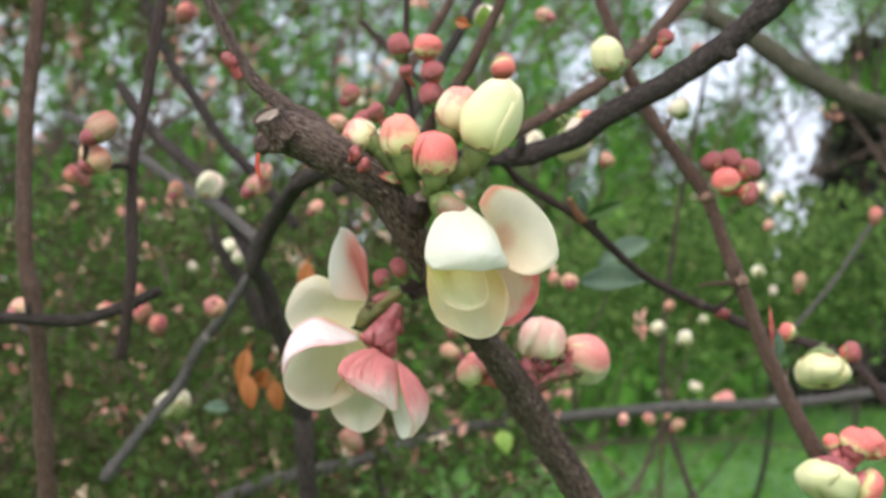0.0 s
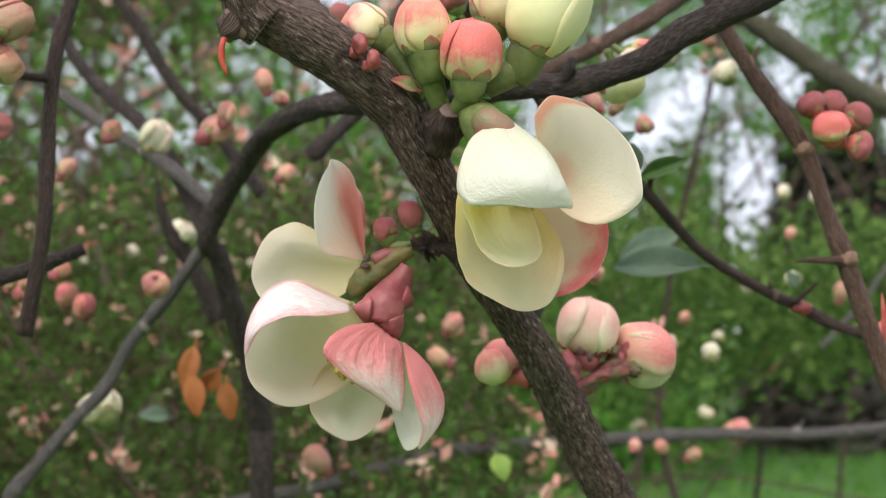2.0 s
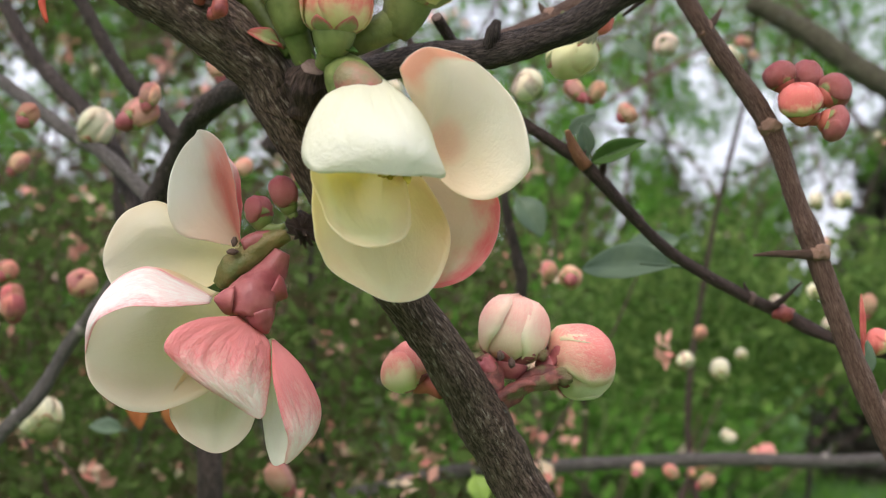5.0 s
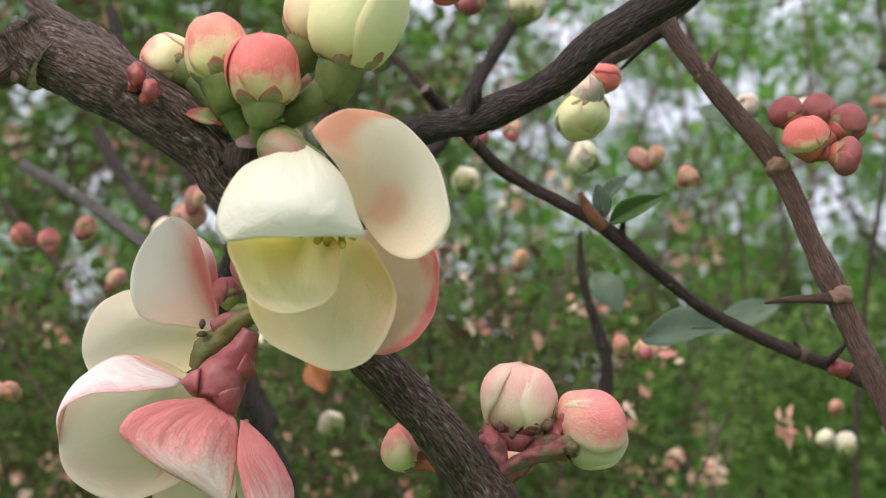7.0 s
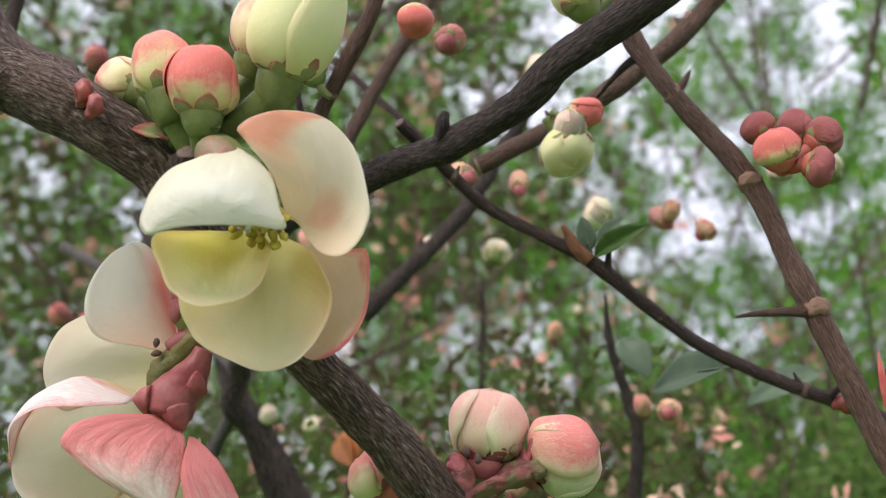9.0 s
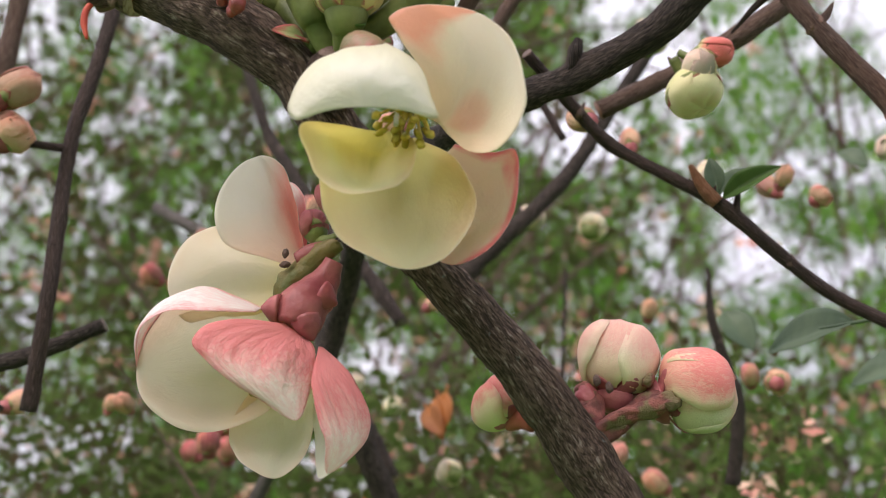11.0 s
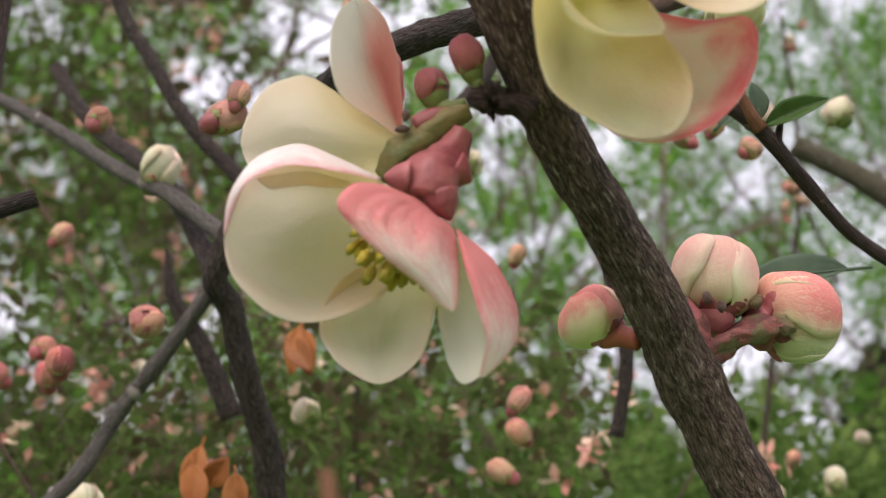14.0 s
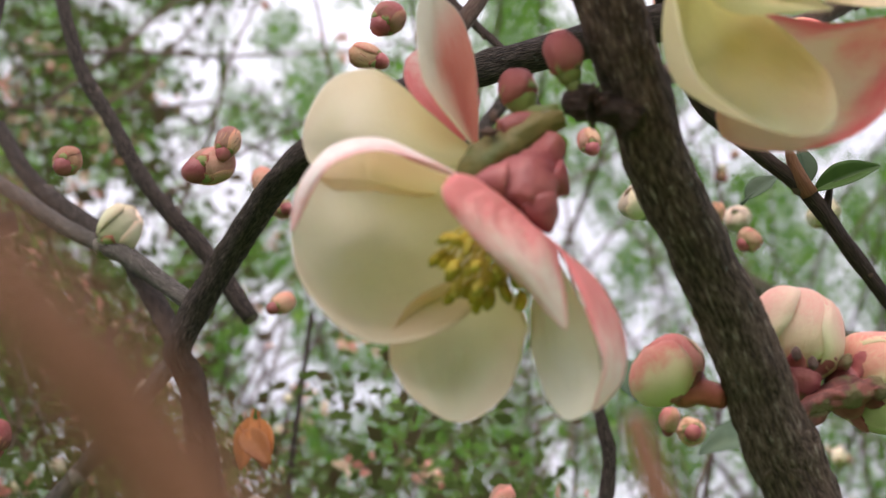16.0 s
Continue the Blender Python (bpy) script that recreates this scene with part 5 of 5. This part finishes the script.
stem("shrub_branch", [(-141.7, 330.0, -90.7), (-113.2, 345.0, -82.3), (-63.9, 360.0, -74.0), (-5.9, 372.0, -59.9), (53.1, 380.0, -56.3), (119.4, 388.0, -53.7), (186.4, 396.0, -54.4), (243.8, 404.0, -49.5), (326.4, 420.0, -42.4)], [3.4, 3.4, 3.3, 3.2, 3.2, 3.1, 3.0, 2.9, 2.8], grey_bark, "long grey branch lying low across the shrub", 14, 54)
stem("shrub_branch", [(-80.7, 58.0, 125.0), (-83.8, 58.0, 113.9), (-88.8, 56.4, 85.9), (-93.6, 54.8, 63.6), (-95.2, 54.0, 25.1), (-101.0, 58.0, -0.5)], [1.86, 1.86, 1.78, 1.78, 1.78, 1.94], dusk_bark, "dark upright branch in the shrub behind", 12, 55)
stem("shrub_branch", [(-129.2, 71.8, 131.0), (-132.4, 71.8, 107.8), (-135.8, 70.3, 80.5), (-136.7, 68.8, 38.1), (-134.7, 71.8, 11.3), (-137.1, 83.2, -51.7), (-140.7, 94.6, -97.4)], [2.58, 2.58, 2.66, 2.66, 2.89, 3.19, 3.5], red_bark, "upright brown branch in the shrub behind", 12, 56)
stem("shrub_branch", [(-148.4, 56.4, 15.1), (-134.1, 58.1, 14.0), (-116.4, 61.6, 12.6), (-102.3, 65.0, 16.2), (-89.8, 68.5, 21.4)], [1.89, 1.98, 2.06, 1.98, 1.72], arm_bark, "dark branch reaching sideways in the shrub", 12, 57)
stem("shrub_branch", [(-131.4, 190.0, 157.9), (-120.8, 190.0, 127.4), (-110.0, 190.0, 109.5), (-96.9, 190.0, 87.8), (-80.0, 190.0, 68.6), (-65.6, 189.0, 48.3)], [2.0, 2.1, 2.2, 2.3, 2.4, 2.4], arm_bark, "dark slanting branch in the shrub behind", 12, 58)
stem("shrub_branch", [(-50.6, 200.0, 63.5), (-35.4, 205.0, 78.5), (-22.0, 210.0, 92.1), (-12.3, 214.0, 104.2), (-0.3, 220.0, 125.4), (16.8, 226.0, 153.1)], [3.0, 2.9, 2.8, 2.7, 2.5, 2.2], arm_bark, "dark branch behind the open flower", 12, 60)
stem("shrub_branch", [(-114.3, 230.0, 60.6), (-110.7, 230.0, 43.1), (-100.1, 232.0, 25.5), (-91.0, 236.0, 4.7)], [0.5, 2.4, 3.2, 3.8], arm_bark, "dark stem behind the drooping flower", 12, 61)
stem("shrub_branch", [(-14.5, 110.0, 86.5), (-3.1, 112.0, 106.6), (7.6, 114.0, 122.2), (15.1, 116.0, 137.2)], [1.9, 1.9, 1.8, 1.7], red_bark, "brown twig in the shrub behind", 12, 62)
stem("shrub_branch", [(-26.5, 130.0, 123.7), (-10.8, 130.0, 106.1), (0.0, 130.0, 93.6), (7.8, 132.0, 78.5)], [1.1, 1.1, 1.0, 1.0], dusk_bark, "thin dark twig in the shrub behind", 10, 63)
stem("shrub_branch", [(29.7, 220.0, 64.5), (29.1, 222.0, 49.0), (33.1, 224.0, 29.4), (34.8, 226.0, 17.9), (30.5, 230.0, -4.4)], [0.5, 1.4, 1.8, 2.1, 2.3], arm_bark, "dark twig hanging in the shrub behind", 10, 64)
stem("mossy_branch", [(169.9, 560.0, 217.0), (204.6, 555.0, 193.6), (230.8, 550.0, 170.8), (261.3, 548.0, 150.8), (294.6, 545.0, 134.7), (344.1, 540.0, 121.8)], [6.5, 7.0, 7.5, 8.0, 8.5, 9.0], moss_bark, "thick mossy branch in the distance", 14, 70)
stem("shrub_branch", [(193.7, 420.0, -10.8), (219.8, 425.0, 15.8), (243.0, 430.0, 46.4), (266.2, 435.0, 70.3)], [1.6, 1.5, 1.4, 1.3], grey_bark, "thin pale twig in the shrub behind", 10, 71)

stem("bud_twig", [(-93.8, 54.6, 62.2), (-98.8, 48.5, 62.0), (-103.6, 42.0, 61.8), (-103.3, 38.5, 66.0), (-103.2, 37.7, 70.5)], [1.1, 1.0, 1.0, 0.9, 0.7], dusk_bark, "short dark twig that carries two pale pink buds", 10, 75, "")
stem("bud_twig", [(-136.4, 73.0, 9.0), (-148.0, 92.0, 10.5), (-158.0, 110.0, 14.0), (-164.5, 119.0, 15.5)], [1.2, 1.1, 1.0, 0.9], dusk_bark, "thin dark twig that ends in a pink bud", 10, 76, "")

# orange dying leaves low in the shrub
for k, (a, b) in enumerate((((-91.9, 195.0, -15.1), (-88.7, 190.0, -29.1)), ((-79.5, 195.0, -17.7), (-77.5, 192.0, -30.9)), ((-87.6, 200.0, -20.6), (-82.6, 196.0, -13.2)), ((-65.9, 220.0, 29.4), (-63.3, 215.0, 14.7)), ((-70.7, 240.0, 35.3), (-72.6, 236.0, 19.3)), ((-70.0, 220.0, 26.0), (-62.0, 212.0, 16.0)), ((-99.1, 230.0, -5.0), (-102.5, 225.0, -22.0)))):
    leaf("orange_leaf", a, b, 9.0, (0.2 * (-1) ** k, -1, 0.3), leaf_orange, "dull orange old leaf in the shrub", 0.2, "old leaves", k * 2.0)
for k, (a, b, w) in enumerate((((16.7, 250.0, -49.3), (20.7, 245.0, -58.8), 10), ((92.5, 260.0, 38.2), (68.0, 250.0, 30.8), 14), ((-77.5, 230.0, -34.8), (-68.9, 226.0, -31.7), 8), ((-109.0, 230.0, -32.2), (-119.6, 226.0, -30.1), 8), ((121.9, 200.0, 19.2), (124.0, 198.0, 13.6), 6), ((33.6, 220.0, 49.1), (42.6, 215.0, 35.9), 13), ((50.2, 120.0, 52.2), (56.9, 118.0, 58.0), 6), ((71.7, 260.0, 113.5), (81.5, 256.0, 106.6), 11))):
    leaf("green_leaf", a, b, w, (0.1, -0.8, 0.6), leaf_lime if k == 0 else leaf_blue, "blurred green leaf in the shrub behind", 0.2, "shrub leaves", k * 3.0)


def shrub_fill(seed, count):
    """More arching stems of the same thicket, farther back, each with its blossoms."""
    r = random.Random(seed)
    for k in range(count):
        y0 = r.uniform(360, 1200)
        x0 = r.uniform(-0.75, 0.3) * y0 + r.uniform(-120, 40)
        lean, pts = r.uniform(-0.6, 0.6), []
        top = r.uniform(0.1, 0.45) * y0 + 60
        steps = 9
        for i in range(steps + 1):
            f = i / steps
            pts.append((x0 + lean * 500 * f ** 1.6 + r.uniform(-22, 22), y0 + r.uniform(-30, 30), -1200 + (1200 + top) * f ** 0.7))
        stem("shrub_branch", pts, [4.6 - 3.6 * (i / steps) ** 0.8 for i in range(steps + 1)], r.choice((arm_bark, dusk_bark, red_bark, grey_bark, dusk_bark)), "arching branch deep in the flowering thicket", 8, seed + k, rough=0.1)
        for i in range(r.randint(4, 6)):
            f = r.uniform(0.62, 1.0)
            j = min(steps - 1, int(f * steps))
            here = Vector(pts[j]).lerp(Vector(pts[j + 1]), f * steps - j)
            if here.z < -190:
                continue
            for c in range(r.randint(1, 4)):
                blossom(r.choice(("pink", "pink", "red", "pink", "white", "open", "rosy", "pink")), here + Vector((r.uniform(-11, 11), r.uniform(-9, 4), r.uniform(-9, 9))), r.uniform(0.45, 0.85))


shrub_fill(900, 22)


# ---- foliage ----
def leaves(name, label, category, centres, spread, per, size, material, seed):
    """Countless leaves round the given places, each a folded blade."""
    g = np.random.default_rng(seed)
    c = np.repeat(np.asarray(centres), per, axis=0)
    n = len(c)
    c = c + g.normal(size=(n, 3)) * spread
    a = g.normal(size=(n, 3))
    a /= np.linalg.norm(a, axis=1, keepdims=True)
    b = np.cross(a, g.normal(size=(n, 3)))
    b /= np.linalg.norm(b, axis=1, keepdims=True)
    up = np.cross(a, b)
    length = size * g.uniform(0.6, 1.3, (n, 1))
    verts = np.stack([c - a * length / 2, c + b * length * 0.27 + up * length * 0.07, c + a * length / 2, c - b * length * 0.27 + up * length * 0.07], 1).reshape(-1, 3)
    k = np.arange(n)[:, None] * 4
    faces = np.concatenate([k + [0, 1, 2], k + [0, 2, 3]], 1).reshape(-1)
    mesh = bpy.data.meshes.new(name)
    mesh.vertices.add(len(verts))
    mesh.vertices.foreach_set("co", verts.reshape(-1))
    mesh.loops.add(len(faces))
    mesh.loops.foreach_set("vertex_index", faces)
    mesh.polygons.add(len(faces) // 3)
    mesh.polygons.foreach_set("loop_start", np.arange(0, len(faces), 3))
    mesh.update(calc_edges=True)
    mesh.materials.append(material)
    return tagged(new(name, mesh), label, category, kind="stuff")


def twigs(name, label, n, x, y, z, long, thick, material, seed):
    """A tangle of thin bent twigs, each a three-sided tapered stem."""
    h = np.random.default_rng(seed)
    start = np.stack([h.uniform(*x, n), h.uniform(*y, n), h.uniform(*z, n)], 1)
    way = np.stack([h.normal(0, 0.5, n), h.normal(0, 0.4, n), h.uniform(0.2, 1.0, n)], 1)
    way /= np.linalg.norm(way, axis=1, keepdims=True)
    length, joints, rings = h.uniform(0.4, 1.0, (n, 1)) * long, 5, []
    side = np.cross(way, np.array([0.0, 1.0, 0.1]))
    side /= np.linalg.norm(side, axis=1, keepdims=True)
    other = np.cross(way, side)
    here = start
    for k in range(joints):
        r = thick * (1 - 0.75 * k / (joints - 1)) * h.uniform(0.8, 1.2, (n, 1))
        rings.append(np.stack([here + r * (side * math.cos(a) + other * math.sin(a)) for a in (0, 2.094, 4.189)], 1))
        way = way + h.normal(0, 0.16, (n, 3))
        here = here + way * length / (joints - 1)
    verts = np.stack(rings, 1).reshape(-1, 3)
    base = np.arange(n)[:, None] * joints * 3
    faces = []
    for k in range(joints - 1):
        for i in range(3):
            a, b = k * 3 + i, k * 3 + (i + 1) % 3
            faces += [[a, b, b + 3], [a, b + 3, a + 3]]
    index = (base[:, :, None] + np.array(faces).reshape(1, -1, 3)).reshape(-1)
    mesh = bpy.data.meshes.new(name)
    mesh.vertices.add(len(verts))
    mesh.vertices.foreach_set("co", verts.reshape(-1))
    mesh.loops.add(len(index))
    mesh.loops.foreach_set("vertex_index", index)
    mesh.polygons.add(len(index) // 3)
    mesh.polygons.foreach_set("loop_start", np.arange(0, len(index), 3))
    mesh.update(calc_edges=True)
    mesh.materials.append(material)
    return tagged(new(name, mesh), label, "twigs", kind="stuff")


g = np.random.default_rng(4)


def thinness(p):
    """How open the growth is at a place: dense near the ground, thinner with height and to the east, with holes."""
    rise = math.degrees(math.atan2(p.z - 1.2, p.y))
    side = math.degrees(math.atan2(p.x, p.y))
    east = min(1.0, max(0.0, (side + 20) / 16)) * (1.0 - 0.9 * min(1.0, max(0.0, side / 6)))
    if rise < 9 and p.x / p.y > 0.2:
        return -1.0
    open_share = float(np.interp(rise, (2, 6, 9, 12, 14, 17, 20, 25, 35), (0.0, 0.25, 0.46, 0.38, 0.24, 0.3, 0.5, 0.62, 0.64))) * (1.0 + (0.45 * east - 0.42) * min(1.0, max(0.0, (rise - 13) / 4)))
    hole = 0.5 + 0.5 * noise.noise(Vector((p.x / p.y * 7, (p.z - 1.2) / p.y * 8, 2.0))) + 0.85 * noise.noise(Vector((p.x / p.y * 27, (p.z - 1.2) / p.y * 22, 5.0)))
    return hole - open_share


def clump_places(n, x, y, z, clear=None):
    out = []
    while len(out) < n:
        p = Vector((g.uniform(*x), g.uniform(*y), g.uniform(*z)))
        a, b = (2 * p.x - x[0] - x[1]) / (x[1] - x[0]), (2 * p.y - y[0] - y[1]) / (y[1] - y[0])
        if clear and clear[0] < math.degrees(math.atan2(p.z - 1.2, p.y)) < clear[1]:
            continue
        if thinness(p) > 0 and a ** 4 + b ** 4 < 0.8 + 0.7 * noise.noise(Vector((p.x * 1.7, p.y * 1.7, p.z * 1.7))):
            out.append(tuple(p))
    return out


def hanging_shoots(n, x, y, z, long, step):
    """Leaf places along drooping shoots."""
    out = []
    while len(out) < n:
        p = Vector((g.uniform(*x), g.uniform(*y), g.uniform(*z)))
        drift = Vector((g.normal() * 0.25, g.normal() * 0.2, -1)).normalized()
        for k in range(int(g.uniform(0.5, 1.0) * long / step)):
            q = p + drift * (k * step) + Vector((0.12 * (k * step) ** 2, 0, 0))
            if q.z > 0.25 and thinness(q) > 0:
                out.append(tuple(q))
    return out[:n]


leaves("thicket_leaves", "fine brown and green leaves through the flowering thicket", "foliage", clump_places(2200, (-1.7, -0.2), (0.9, 2.3), (0.55, 2.5), (5.5, 15.5)), 0.045, 12, 0.026, shrub_leaf, 1)
leaves("hedge_leaves", "tall pale green spring trees with drooping shoots", "tree", hanging_shoots(40000, (-9.0, 6.0), (8.0, 13.0), (0.6, 10.5), 2.2, 0.11), 0.09, 10, 0.058, hedge_leaf, 2)
leaves("low_hedge_leaves", "dense green growth at the foot of the trees", "hedge", clump_places(4000, (-9.0, 3.2), (9.0, 13.0), (0.1, 2.9)), 0.16, 14, 0.11, low_leaf, 6)
leaves("sapling_leaves", "young pale green saplings before the hedge", "sapling", hanging_shoots(5200, (-2.6, 0.5), (2.6, 4.0), (0.9, 3.4), 0.8, 0.05), 0.02, 2, 0.05, hedge_leaf, 3)
def low_growth(n, seed, x, y, top, low=0.98):
    """Places low in the thicket close behind the branch, in clumps under an uneven top."""
    h, out = np.random.default_rng(seed), []
    while len(out) < n:
        p = Vector((h.uniform(x[0], x[1]), h.uniform(y[0], y[1]), h.uniform(low, top + 0.04)))
        edge = top + 0.04 * noise.noise(Vector((p.x * 11, p.y * 11, 3.0)))
        if p.z < edge and noise.noise(Vector((p.x * 24, p.y * 16, p.z * 24))) > -0.08:
            out.append(tuple(p))
    return out


leaves("low_thicket_leaves", "low brown and green leaves close behind the branch", "foliage", low_growth(4200, 31, (-0.5, 0.03), (0.3, 0.56), 1.285), 0.011, 5, 0.0085, shrub_leaf, 31)
leaves("low_green_leaves", "small green leaves behind the bud cluster", "foliage", low_growth(1500, 34, (0.05, 0.36), (0.6, 1.0), 1.275, 1.17), 0.015, 5, 0.011, low_leaf, 34)
leaves("low_thicket_blossom", "small coral blossom low in the thicket", "blossom", low_growth(170, 32, (-0.5, 0.1), (0.3, 0.6), 1.27), 0.004, 8, 0.0085, petal_far, 32)
twigs("low_thicket_twigs", "thin brown twigs low in the thicket", 70, (-0.55, 0.1), (0.3, 0.62), (0.9, 1.12), 0.2, 0.0014, thicket_wood, 33)
twigs("thicket_twigs", "tangle of thin brown twigs deep in the thicket", 600, (-1.8, 0.15), (0.8, 2.4), (0.5, 1.9), 0.6, 0.0032, thicket_wood, 21)
twigs("sapling_twigs", "thin upright brown twigs of the saplings", 160, (-2.6, 1.6), (2.4, 4.2), (1.0, 2.6), 1.3, 0.006, thicket_wood, 22)
leaves("thicket_blossom", "scattered pink and cream blossom deep in the thicket", "blossom", clump_places(450, (-1.8, 0.05), (0.8, 2.2), (0.7, 2.3)), 0.013, 9, 0.017, petal_far, 5)


def conifer(at, height, spread, seed):
    ob = new("conifer")
    ob.matrix_world = Matrix.Translation(at)
    tagged(ob, "dark brownish conifer beyond the lawn", "tree")
    bm = tube([(at[0] * 1000, at[1] * 1000, -1200), (at[0] * 1000, at[1] * 1000, -1200 + height * 500), (at[0] * 1000, at[1] * 1000, -1200 + height * 980)], [140, 90, 15], 10, 600, 0.1)
    part("trunk", bm, arm_bark, ob)
    h = np.random.default_rng(seed)
    f = h.uniform(0, 1, 2600) ** 1.25
    a = h.uniform(0, 6.283, 2600)
    r = spread * (1 - f) ** 0.8 * h.uniform(0.5, 1.0, 2600) + 0.1
    centres = np.stack([r * np.cos(a), r * np.sin(a), 0.1 + f * height - r * 0.15], 1)
    crown = leaves("crown", "", "", centres, 0.13, 10, 0.16, conifer_leaf, seed)
    del crown["kind"]
    crown.parent = ob


conifer((3.75, 12.5, 0), 3.5, 1.0, 9)
conifer((5.4, 13.5, 0), 3.2, 1.1, 10)
conifer((9.5, 15.5, 0), 5.0, 2.2, 11)
leaves("grass", "short mown grass", "grass", np.stack([g.uniform(-4, 8, 9000), g.uniform(3, 16, 9000), np.full(9000, 0.02)], 1), 0.05, 5, 0.06, hedge_leaf, 12)
